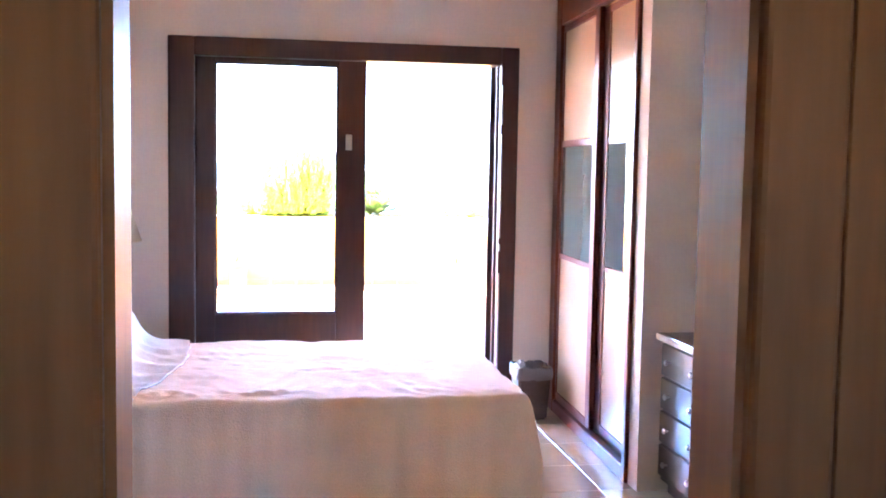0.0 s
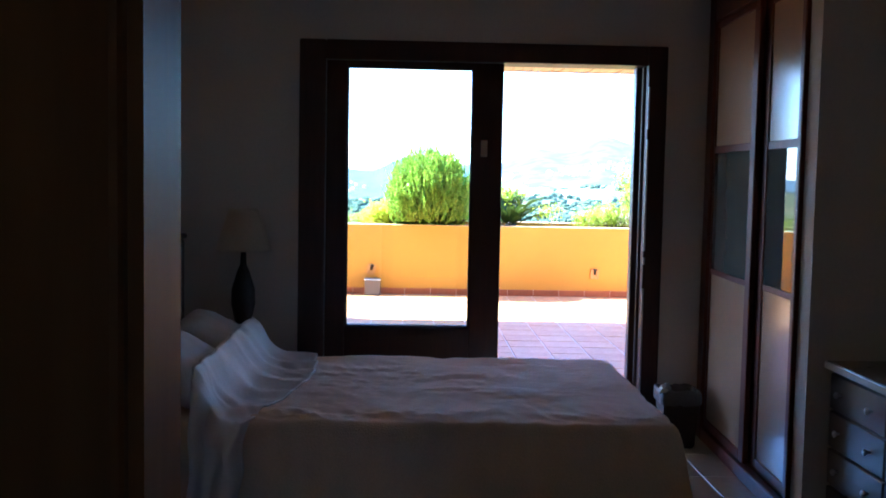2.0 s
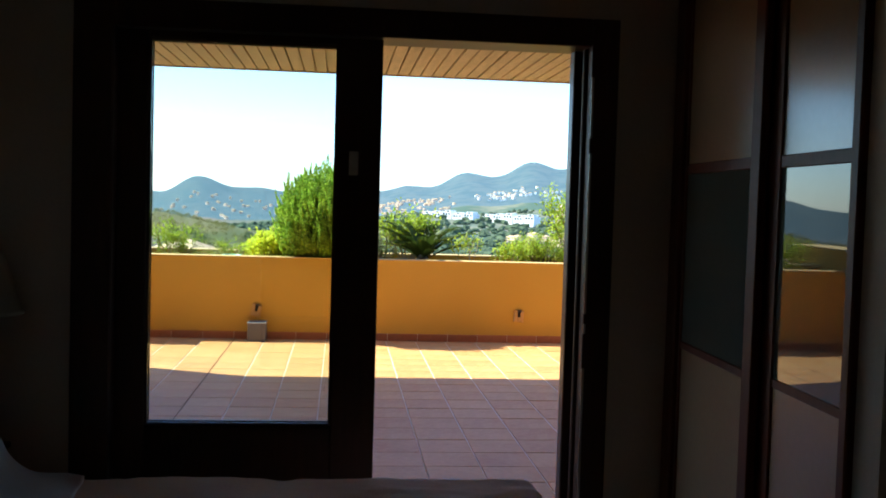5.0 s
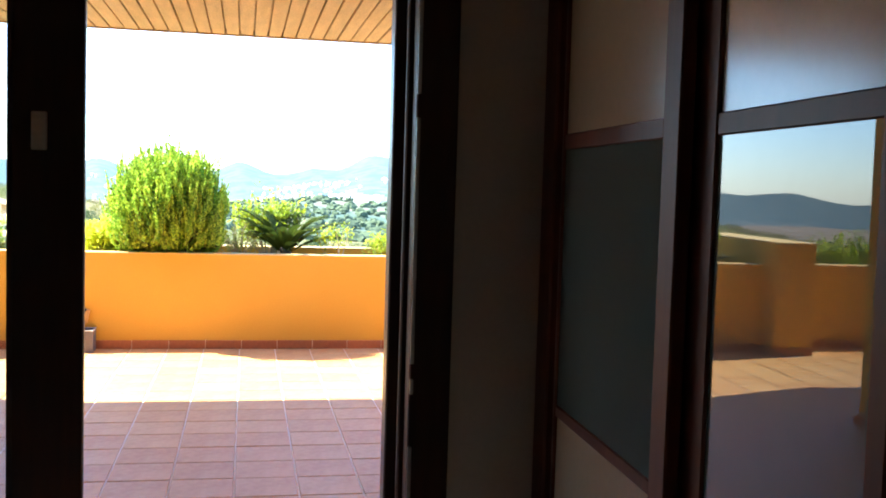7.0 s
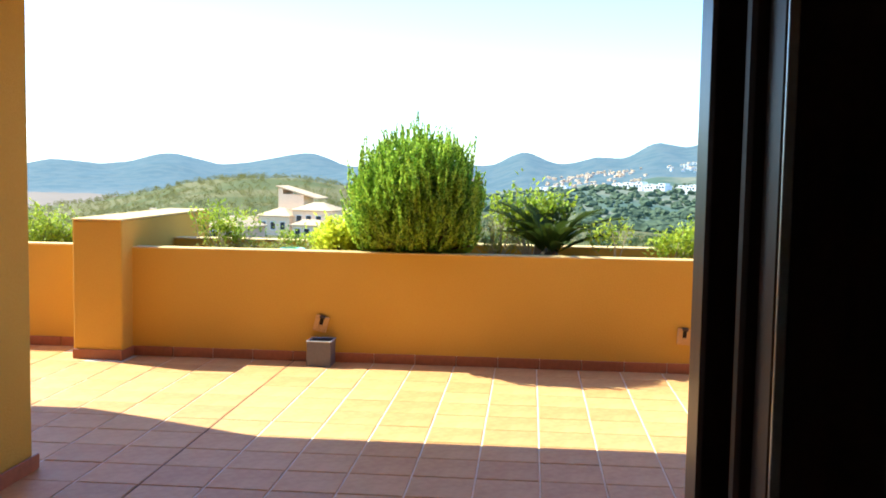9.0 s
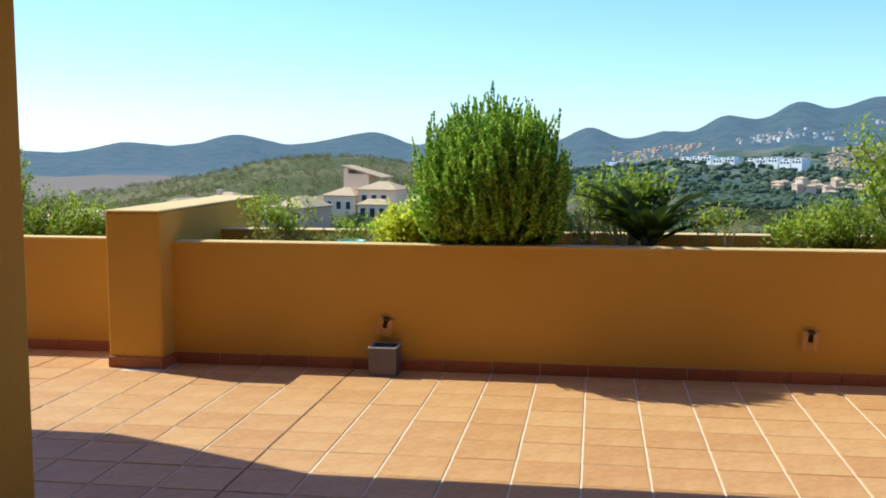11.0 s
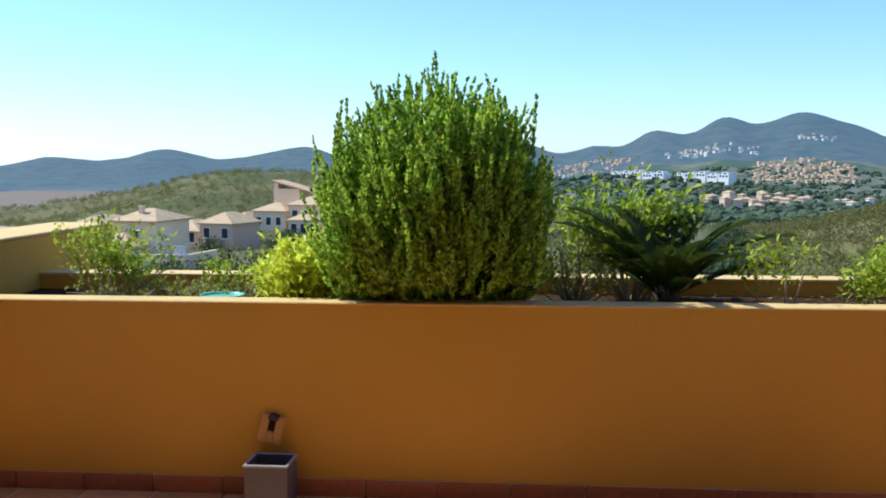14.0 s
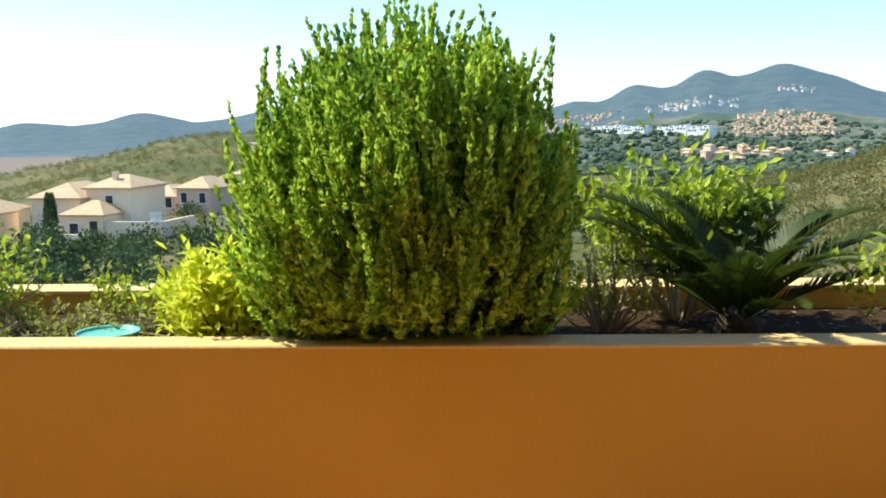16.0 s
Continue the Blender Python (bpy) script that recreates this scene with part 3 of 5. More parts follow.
# ---- terrace things ----
POT = material("grey_violet_plastic", (0.11, 0.095, 0.12), 0.45, 0.12, 50, 4, 0.05)
# Pot plastic with the light on the rim painted in as a paler tone.
POT_RIM = material("lit_rim_plastic", (0.36, 0.34, 0.36), 0.5, 0.15, 50, 6, 0.05)
# Shade inside the step lights' slits, put in as a near-black colour.
RECESS_SHADE = material("recess_shade", (0.02, 0.014, 0.01), 0.8, 0.3, 40, 4, 0.1)
def flower_pot():
    t = thing("plant_pot", "empty square grey-violet pot standing against the parapet", "plant pot", (-0.676, 6.672, 0))
    t.scale = (0.94, 0.92, 0.96)
    bm = bmesh.new()
    box(bm, -0.10, 0.10, -0.10, 0.10, 0, 0.012)
    for x0, x1, y0, y1 in ((-0.10, -0.088, -0.10, 0.10), (0.088, 0.10, -0.10, 0.10), (-0.088, 0.088, -0.10, -0.088), (-0.088, 0.088, 0.088, 0.10)):
        box(bm, x0, x1, y0, y1, 0.012, 0.205)
    part("body", bm, POT, t)
    part("rim", boxes((-0.106, 0.106, -0.106, -0.090, 0.198, 0.209), (-0.106, 0.106, 0.090, 0.106, 0.198, 0.209), (-0.106, -0.090, -0.090, 0.090, 0.198, 0.209), (0.090, 0.106, -0.090, 0.090, 0.198, 0.209), bevel=0.003),
         POT_RIM, t, "rim coloured paler for the light on it")
    part("soil", boxes((-0.087, 0.087, -0.087, 0.087, 0.012, 0.15)), SOIL, t, "dark dry soil")
flower_pot()

HOOD = material("ochre_painted_hood", (0.56, 0.30, 0.10), 0.8, 0.1, 60, 4, 0.2)
def wall_light(x, z, lean, label):
    t = thing("wall_light", label, "wall light", (x, PAR_Y, z), "step lights on the parapet")
    t.rotation_euler = (0, radians(lean), 0)
    w, h, d = 0.052, 0.062, 0.035
    part("frame", boxes((-w, -0.016, -d, 0.01, -h, h), (0.016, w, -d, 0.01, -h, h), (-0.016, 0.016, -d, 0.01, -h, -0.008), bevel=0.005, seg=2), HOOD, t, "ochre painted surround")
    part("hood", boxes((-0.022, 0.024, -d - 0.008, 0.01, h - 0.016, h + 0.006), bevel=0.004), WICKER, t, "dark rusty hood")
    part("recess", boxes((-0.016, 0.016, -0.016, 0.012, -0.008, h - 0.016)), RECESS_SHADE, t, "back of the recess coloured near black for its shade")
wall_light(-0.70, 0.305, 14, "ochre step light with a dark slit above the pot")
wall_light(2.12, 0.29, 3, "small ochre step light with a dark recess")

TURQ = material("turquoise_plastic", (0.16, 0.48, 0.40), 0.35, 0.08, 40, 4, 0.02)
dish = thing("saucer", "turquoise plastic plant saucer lying in the planting bed", "saucer", (-0.99, 7.03, 0.80))
bm = bmesh.new()
lathe(bm, ((0.085, 0.0), (0.098, 0.075), (0.104, 0.078), (0.100, 0.070), (0.085, 0.066)), sides=28)
part("dish", bm, TURQ, dish, smooth=True)

# ---- plants ----
def leaf_material(name, dark, light, rough=0.55, translucent=0.4):
    return material(name, dark, rough, 0.1, 30, 6, 0, hue=light, per_island=0.5, translucent=translucent, specular=0.25)
BUSH_GREEN = leaf_material("bush_leaf", (0.135, 0.26, 0.024), (0.62, 0.76, 0.105), 0.30, 0.48)
CYCAD_GREEN = leaf_material("cycad_leaf", (0.055, 0.080, 0.012), (0.19, 0.21, 0.035), 0.5, 0.34)
LIME_GREEN = leaf_material("lime_leaf", (0.58, 0.62, 0.04), (0.82, 0.83, 0.10), 0.45, 0.55)
MID_GREEN = leaf_material("shrub_leaf", (0.24, 0.33, 0.025), (0.55, 0.60, 0.06))
DRY_GREEN = leaf_material("dry_shrub_leaf", (0.22, 0.25, 0.04), (0.48, 0.46, 0.10))
BARK = material("grey_brown_bark", (0.15, 0.105, 0.07), 0.9, 0.25, 40, 6, 0.4)
DARK_BARK = material("dark_fibrous_bark", (0.05, 0.035, 0.022), 0.95, 0.3, 60, 8, 0.6)
PALE_BARK = material("pale_bark", (0.42, 0.33, 0.24), 0.85, 0.2, 40, 6, 0.3)

def leaves_mesh(name, places, axes, normals, length, width, mat):
    """Pointed, slightly folded leaves: one rhombus each, from numpy arrays."""
    n = len(places)
    axes = axes / np.linalg.norm(axes, axis=1, keepdims=True)
    sides = np.cross(axes, normals)
    sides /= np.maximum(np.linalg.norm(sides, axis=1, keepdims=True), 1e-6)
    ups = np.cross(sides, axes)
    L, W = length[:, None], width[:, None]
    v = np.empty((n, 4, 3))
    v[:, 0] = places
    v[:, 1] = places + axes * L * 0.5 + sides * W * 0.5 + ups * W * 0.15
    v[:, 2] = places + axes * L
    v[:, 3] = places + axes * L * 0.5 - sides * W * 0.5 + ups * W * 0.15
    me = bpy.data.meshes.new(name)
    me.from_pydata(v.reshape(-1, 3).tolist(), [], (np.arange(n * 4).reshape(n, 4)).tolist())
    me.materials.append(mat)
    return me

def unit(rng, n):
    v = rng.normal(size=(n, 3))
    return v / np.linalg.norm(v, axis=1, keepdims=True)

def upright_bush(at, radius, height):
    """A dense rounded bush of upright leafy shoots, like rosemary or myrtle."""
    rng = np.random.default_rng(11)
    t = thing("bush", "dense green bush of upright leafy shoots in the planter", "bush", at)
    stems = bmesh.new()
    P, A, N, L, W = [], [], [], [], []
    for s in range(1650):
        ang = rng.uniform(0, 2 * math.pi)
        h = rng.uniform(0.08, 1.0) ** 0.85
        girth = float(np.interp(h, (0.0, 0.15, 0.35, 0.55, 0.75, 0.88, 0.96, 1.0), (0.70, 0.88, 0.97, 1.0, 1.0, 0.95, 0.82, 0.64)))
        out = Vector((math.cos(ang), 0.96 * math.sin(ang), 0))
        wave = 1 + 0.20 * noise.noise(Vector((math.cos(ang) * 2.6, math.sin(ang) * 2.6, h * 4.5)))
        shell = rng.uniform(0.78, 1.0) if s % 4 else (rng.uniform(0.98, 1.10) if s % 3 else rng.uniform(0.2, 0.8))
        rr, top = radius * girth * shell * wave, height * h * (0.95 + 0.05 * wave)
        if h > 0.72:
            rr *= math.sqrt(rng.uniform(0.05, 1.0))
            top += rng.uniform(-0.04, 0.06) - 0.09 * (rr / radius) ** 2
        if s < 46:
            rr = radius * rng.uniform(0.0, 0.96) if s > 3 else 0.03 * s
            top = height * (rng.uniform(1.0, 1.10) - 0.13 * (rr / radius) ** 2) if s > 3 else height * (1.17 - 0.04 * s)
        tip = out * rr + Vector((0, 0, top))
        tip.y = max(tip.y, -0.52 if top > 0.30 else -0.30 if top > 0.15 else -0.08)
        length = min(rng.uniform(0.16, 0.32) if s >= 46 else 0.34, top * 0.9)
        lean = (0.10 + 0.48 * (rr / radius)) * (1.3 - 0.85 * h)
        foot = tip - Vector((out.x * lean + rng.normal() * 0.21, out.y * lean + rng.normal() * 0.21, 1)).normalized() * length
        foot.z, foot.y = max(foot.z, 0.02), max(foot.y, -0.45 if foot.z > 0.16 else -0.28 if foot.z > 0.10 else -0.07)
        mid = (tip + foot) / 2 + out * 0.02 + Vector(rng.normal(size=3)) * 0.012
        if s % 14 == 0:
            knee = foot * 0.55
            knee.y, knee.z = max(knee.y, -0.06), max(knee.z, 0.10)
            tube(stems, (Vector((out.x * rr * 0.15, max(out.y, -0.3) * rr * 0.15, -0.02)), knee, foot), 0.011, 5, 0.004)
        if s % 3 == 0:
            tube(stems, (foot, mid, tip - (tip - mid) * 0.05), 0.0028, 4, 0.0012)
        k = int(length * 270)
        f = np.sort(rng.uniform(0.0, 1.0, k))[:, None]
        a, b, c = np.array(foot), np.array(mid), np.array(tip)
        pts = (1 - f) ** 2 * a + 2 * f * (1 - f) * b + f ** 2 * c
        d = (c - a) / np.linalg.norm(c - a)
        side = unit(rng, k)
        side -= (side @ d)[:, None] * d
        side /= np.linalg.norm(side, axis=1, keepdims=True)
        P.append(pts)
        A.append(side * (0.85 - 0.5 * f) + d * (0.65 + 0.5 * f))
        N.append(d * 0.6 + 0.7 * rng.normal(size=(k, 3)))
        L.append(rng.uniform(0.022, 0.038, k) * (1.1 - 0.45 * f[:, 0]))
        W.append(rng.uniform(0.011, 0.019, k))
    part("stem_work", stems, DARK_BARK, t)
    f = new("foliage", leaves_mesh("foliage", np.concatenate(P), np.concatenate(A), np.concatenate(N), np.concatenate(L), np.concatenate(W), BUSH_GREEN))
    f.parent = t
upright_bush((0.012, 7.04, 0.80), 0.525, 1.02)

def loose_shrub(name, label, category, at, radius, height, branches, per, leaf, mat, seed, bark=BARK, spread=1.0, group="", low=0.25):
    """A loose shrub: branching twigs with tufts of leaves at their ends."""
    rng = np.random.default_rng(seed)
    t = thing(name, label, category, at, group)
    twigs = bmesh.new()
    P, A, N, L, W = [], [], [], [], []
    for s in range(branches):
        ang = rng.uniform(0, 2 * math.pi)
        r = radius * math.sqrt(rng.uniform(0.02, 1)) * spread
        top = height * (low + (1 - low) * rng.uniform(0, 1) * (1 - 0.45 * (r / radius) ** 2))
        tip = np.array((r * math.cos(ang), 0.55 * r * math.sin(ang), top))
        root = np.array((0.12 * r * math.cos(ang), 0.08 * r * math.sin(ang), -0.02))
        mid = (root * 0.45 + tip * 0.55) + rng.normal(size=3) * 0.10 * radius
        mid[2] = max(mid[2], 0.03)
        if s % 2 == 0:
            tube(twigs, (root, mid, tip), 0.006 if height < 1 else 0.012, 5, 0.0015)
        k = int(per * 1.6)
        f = rng.uniform(0.45, 1.0, k)[:, None] ** 0.7
        pts = (1 - f) ** 2 * root + 2 * f * (1 - f) * mid + f ** 2 * tip + rng.normal(size=(k, 3)) * leaf * 0.7
        P.append(pts)
        A.append(unit(rng, k) * 0.8 + np.array((0.3 * math.cos(ang), 0.3 * math.sin(ang), 0.45)))
        N.append(unit(rng, k) * 0.6 + np.array((0, 0, 1.0)))
        L.append(rng.uniform(0.65, 1.25, k) * leaf)
        W.append(rng.uniform(0.38, 0.62, k) * leaf)
    part("twig_work", twigs, bark, t)
    f = new("foliage", leaves_mesh("foliage", np.concatenate(P), np.concatenate(A), np.concatenate(N), np.concatenate(L), np.concatenate(W), mat))
    f.parent = t
    return t

loose_shrub("lime_shrub", "low yellow-green shrub beside the upright bush", "shrub", (-0.58, 7.12, 0.80), 0.28, 0.36, 70, 24, 0.048, LIME_GREEN, 3)
loose_shrub("straggly_shrub", "straggly yellow-green shrub with thin bare twigs", "shrub", (-1.68, 7.40, 0.80), 0.36, 0.46, 34, 20, 0.040, MID_GREEN, 5, PALE_BARK, 1.0, "loose shrubs in the planter", 0.35)
loose_shrub("straggly_shrub", "thin straggly shrub in front of the planter's back wall", "shrub", (-1.02, 7.45, 0.80), 0.30, 0.26, 22, 14, 0.034, MID_GREEN, 6, PALE_BARK, 1.0, "loose shrubs in the planter", 0.5)
loose_shrub("straggly_shrub", "dry straggly ground shrub along the parapet", "shrub", (-1.35, 7.30, 0.80), 0.55, 0.11, 60, 13, 0.026, DRY_GREEN, 7, PALE_BARK, 1.0, "loose shrubs in the planter")
loose_shrub("broad_shrub", "yellow-green broad-leaved shrub growing behind the cycad", "shrub", (0.95, 7.56, 0.80), 0.36, 0.67, 58, 16, 0.056, MID_GREEN, 8, PALE_BARK, 1.0, "", 0.45)
loose_shrub("dry_shrub", "twiggy half-dry shrub between bush and cycad", "shrub", (0.66, 7.34, 0.80), 0.22, 0.38, 70, 14, 0.020, DRY_GREEN, 9, PALE_BARK)
loose_shrub("forked_shrub", "small shrub with pale forked stems and few leaves", "shrub", (1.60, 7.06, 0.80), 0.22, 0.36, 7, 22, 0.044, MID_GREEN, 10, PALE_BARK, 1.0, "", 0.75)
loose_shrub("leafy_shrub", "bright green leafy shrub behind the parapet", "shrub", (2.05, 7.12, 0.80), 0.20, 0.32, 22, 18, 0.046, MID_GREEN, 18, PALE_BARK, 1.0, "", 0.4)
loose_shrub("round_shrub", "rounded green shrub by the planter's back wall", "shrub", (2.50, 7.45, 0.80), 0.42, 0.42, 110, 24, 0.032, MID_GREEN, 12)
loose_shrub("round_shrub", "bright green leafy shrub by the parapet", "shrub", (3.10, 7.25, 0.80), 0.34, 0.34, 80, 22, 0.045, MID_GREEN, 13)
loose_shrub("tall_shrub", "tall open yellow-green shrub at the planter", "shrub", (3.05, 7.60, 0.80), 0.62, 1.15, 90, 24, 0.050, MID_GREEN, 14, BARK, 1.0, "", 0.35)
loose_shrub("hedge_shrub", "bright green shrub behind the far parapet", "shrub", (-3.55, 7.75, 0.55), 0.55, 0.66, 170, 26, 0.040, MID_GREEN, 15)
loose_shrub("hedge_shrub", "tall thin green shrub behind the far parapet", "shrub", (-4.35, 7.85, 0.55), 0.55, 1.15, 120, 24, 0.040, MID_GREEN, 16)
loose_shrub("hedge_shrub", "rounded green shrub behind the far parapet", "shrub", (-5.5, 7.9, 0.55), 0.70, 0.85, 170, 26, 0.045, MID_GREEN, 17)

def cycad(at):
    t = thing("cycad", "dark green cycad with arching feathery fronds", "cycad", at)
    trunk = bmesh.new()
    lathe(trunk, ((0.07, -0.02), (0.085, 0.02), (0.08, 0.06), (0.05, 0.10), (0.02, 0.12)), sides=14)
    part("trunk", trunk, DARK_BARK, t)
    rng = np.random.default_rng(4)
    kinds = []
    for start, length, droop in ((60, 0.60, 60), (48, 0.64, 52), (73, 0.51, 56), (32, 0.58, 32)):
        n = 46
        fs = np.linspace(0, 1, n + 1)
        bend = np.radians(start - droop * fs ** 1.6)
        px = np.concatenate(((0,), np.cumsum(np.cos(bend[:-1]) * length / n)))
        pz = np.concatenate(((0,), np.cumsum(np.sin(bend[:-1]) * length / n)))
        bm = bmesh.new()
        half = [0.006 - 0.0045 * f for f in fs]
        edge = {1: [bm.verts.new((px[k], half[k], pz[k])) for k in range(n + 1)], -1: [bm.verts.new((px[k], -half[k], pz[k])) for k in range(n + 1)]}
        keel = [bm.verts.new((px[k] + 0.004, 0, pz[k] - half[k])) for k in range(n + 1)]
        for k in range(n):
            bm.faces.new((edge[1][k], edge[1][k + 1], edge[-1][k + 1], edge[-1][k]))
            bm.faces.new((edge[1][k + 1], edge[1][k], keel[k], keel[k + 1]))
            bm.faces.new((edge[-1][k], edge[-1][k + 1], keel[k + 1], keel[k]))
        # leaflets grow from the edges of the rib, a little raised in a V
        for k in range(6, n):
            p, q = np.array((px[k], 0, pz[k])), np.array((px[k + 1], 0, pz[k + 1]))
            d = (q - p) / np.linalg.norm(q - p)
            lift = np.cross(d, (0, 1, 0))
            size = 0.092 * min(1.0, 0.45 + 1.5 * fs[k]) * (1 - fs[k] ** 4) + 0.016
            for side in (1, -1):
                ax = d * 0.72 + np.array((0, side * 0.80, 0)) + lift * 0.30 + rng.normal(size=3) * 0.035
                ax = ax / np.linalg.norm(ax) * size * rng.uniform(0.92, 1.06)
                a, b = edge[side][k], edge[side][k + 1]
                w = d * 0.0066
                m = (np.array(a.co) + np.array(b.co)) / 2
                v1, v2, v3 = [bm.verts.new(c) for c in (m + w + ax * 0.6, m + ax, m - w + ax * 0.6)]
                bm.faces.new((a, b, v1, v2, v3) if side < 0 else (a, v3, v2, v1, b))
        kinds.append(mesh_of("frond", bm, CYCAD_GREEN))
    rings = ((5, 3, 0.0), (11, 1, 0.2), (11, 0, 0.05), (6, 2, 0.3))
    for count, kind, shift in rings:
        for i in range(count):
            ob = new("frond", kinds[kind])
            ob.parent = t
            turn = 2 * math.pi * (i + shift) / count + rng.uniform(-0.12, 0.12)
            ob.location = (0.04 * math.cos(turn), 0.04 * math.sin(turn), 0.07)
            ob.rotation_euler = (rng.uniform(-0.10, 0.10), rng.uniform(-0.10, 0.10), turn)
            size = rng.uniform(0.88, 1.06) * (0.72 if math.sin(turn) < -0.3 else 1.0)
            ob.scale = (size, size, size)
cycad((1.085, 7.22, 0.80))

# dry fallen leaves and twigs on the soil between the plants
rng = np.random.default_rng(19)
k = 520
LITTER = leaf_material("dry_leaf_litter", (0.20, 0.12, 0.055), (0.50, 0.38, 0.22), 0.8, 0.1)
pts = np.stack((rng.uniform(-0.75, 2.6, k), rng.uniform(6.96, 7.72, k), np.full(k, 0.803) + rng.uniform(0, 0.006, k)), 1)
axes = np.stack((rng.normal(size=k), rng.normal(size=k), rng.uniform(-0.05, 0.25, k)), 1)
tagged(new("leaf_litter", leaves_mesh("leaf_litter", pts, axes, np.tile((0.05, 0.1, 1.0), (k, 1)), rng.uniform(0.02, 0.06, k), rng.uniform(0.006, 0.02, k), LITTER)),
       "dry fallen leaves on the planter soil", "leaf litter", kind="stuff")
# ---- the land beyond ----
def hill(az, r, centre, width, dist, spread, lift):
    """Height of one rise of the land, from its bearing, width in degrees, distance, spread and height."""
    return lift * np.exp(-((az - centre) / width) ** 2 - (np.log(r / dist) / spread) ** 2)

def base_height(r):
    return np.interp(r, (0, 25, 90, 160, 300, 600, 1000, 1400, 4800), (-6.2, -6.6, -7.8, -10.2, -19, -31, -36, -42, -60))

HILLS = ((-14.5, 12, 330, 0.40, 17), (32, 11.4, 150, 0.5, 19.5), (6, 10, 950, 0.30, 22),          # scrub hill, near right slope, foothill
         (-19, 13, 2900, 0.30, 46), (-36, 8, 3000, 0.30, 54), (-5, 6.5, 2300, 0.30, 56), (13, 11, 2450, 0.50, 121), (33, 10, 2600, 0.5, 165),
         (-52, 12, 2300, 0.4, 150), (-75, 12, 2000, 0.4, 190), (-95, 12, 2200, 0.4, 150))
PEAKS = ((-26.3, 2.2, 2900, 0.25, 26), (-20.3, 2.2, 2900, 0.25, 38), (-12.3, 2.2, 2900, 0.25, 47), (-14.8, 2.2, 2900, 0.25, 17), (-8, 1.5, 2450, 0.35, 46), (-4.8, 1.5, 2450, 0.35, 10),
         (-0.4, 1.5, 2450, 0.35, 47), (1.3, 1.5, 2450, 0.35, 15), (3.6, 1.5, 2450, 0.35, 24), (7.0, 1.3, 2450, 0.35, 26), (10.8, 1.2, 2450, 0.35, 28), (14.6, 1.5, 2450, 0.35, 28), (16.2, 1.5, 2450, 0.35, 15),
         (17.8, 1.5, 2450, 0.35, 14), (24.6, 2.6, 2450, 0.35, 65))

def land(az, r):
    """Height of the land at a bearing in degrees (clockwise from straight ahead) and a distance."""
    az, r = np.asarray(az, float), np.asarray(r, float)
    rise = sum(hill(az, r, *h) ** 3 for h in HILLS) ** (1 / 3)
    return base_height(r) + rise + sum(hill(az, r, *p) for p in PEAKS)

def spot(az, r, dz=0.0):
    a = radians(az)
    return Vector((r * math.sin(a), r * math.cos(a), float(land(az, r)) + dz))

def rough(x, y, r):
    s = min(1.0, r / 300)
    return (2.2 * noise.noise(Vector((x / 45, y / 45, 0))) + 0.8 * noise.noise(Vector((x / 12, y / 12, 5)))) * min(1, r / 80) \
        + 4 * s * noise.noise(Vector((x / 260, y / 260, 2))) * min(1, r / 700) + ((3.5 * noise.fractal(Vector((x / 190, y / 190, 8)), 0.9, 2.0, 2) + 2.6 * noise.noise(Vector((x / 70, y / 70, 3)))) if r > 1400 else 0)

def land_sheet(name, r0, r1, nr, mat, label, category):
    azs = np.concatenate((np.arange(-180, -60, 3.0), np.arange(-60, 45, 0.35), np.arange(45, 180, 3.0)))
    rs = np.exp(np.linspace(math.log(r0), math.log(r1), nr))
    bm = bmesh.new()
    grid = []
    for r in rs:
        hs = land(azs, np.full(len(azs), r))
        row = []
        for a, h in zip(azs, hs):
            x, y = r * math.sin(radians(a)), r * math.cos(radians(a))
            row.append(bm.verts.new((x, y, h + (rough(x, y, r) if 60 < r < 3600 else 0))))
        grid.append(row)
    n = len(azs)
    for i in range(nr - 1):
        for j in range(n):
            bm.faces.new((grid[i][j], grid[i][(j + 1) % n], grid[i + 1][(j + 1) % n], grid[i + 1][j]))
    if r0 < 2:
        bm.faces.new(grid[0])
    return structure(name, bm, mat, label, category, True)

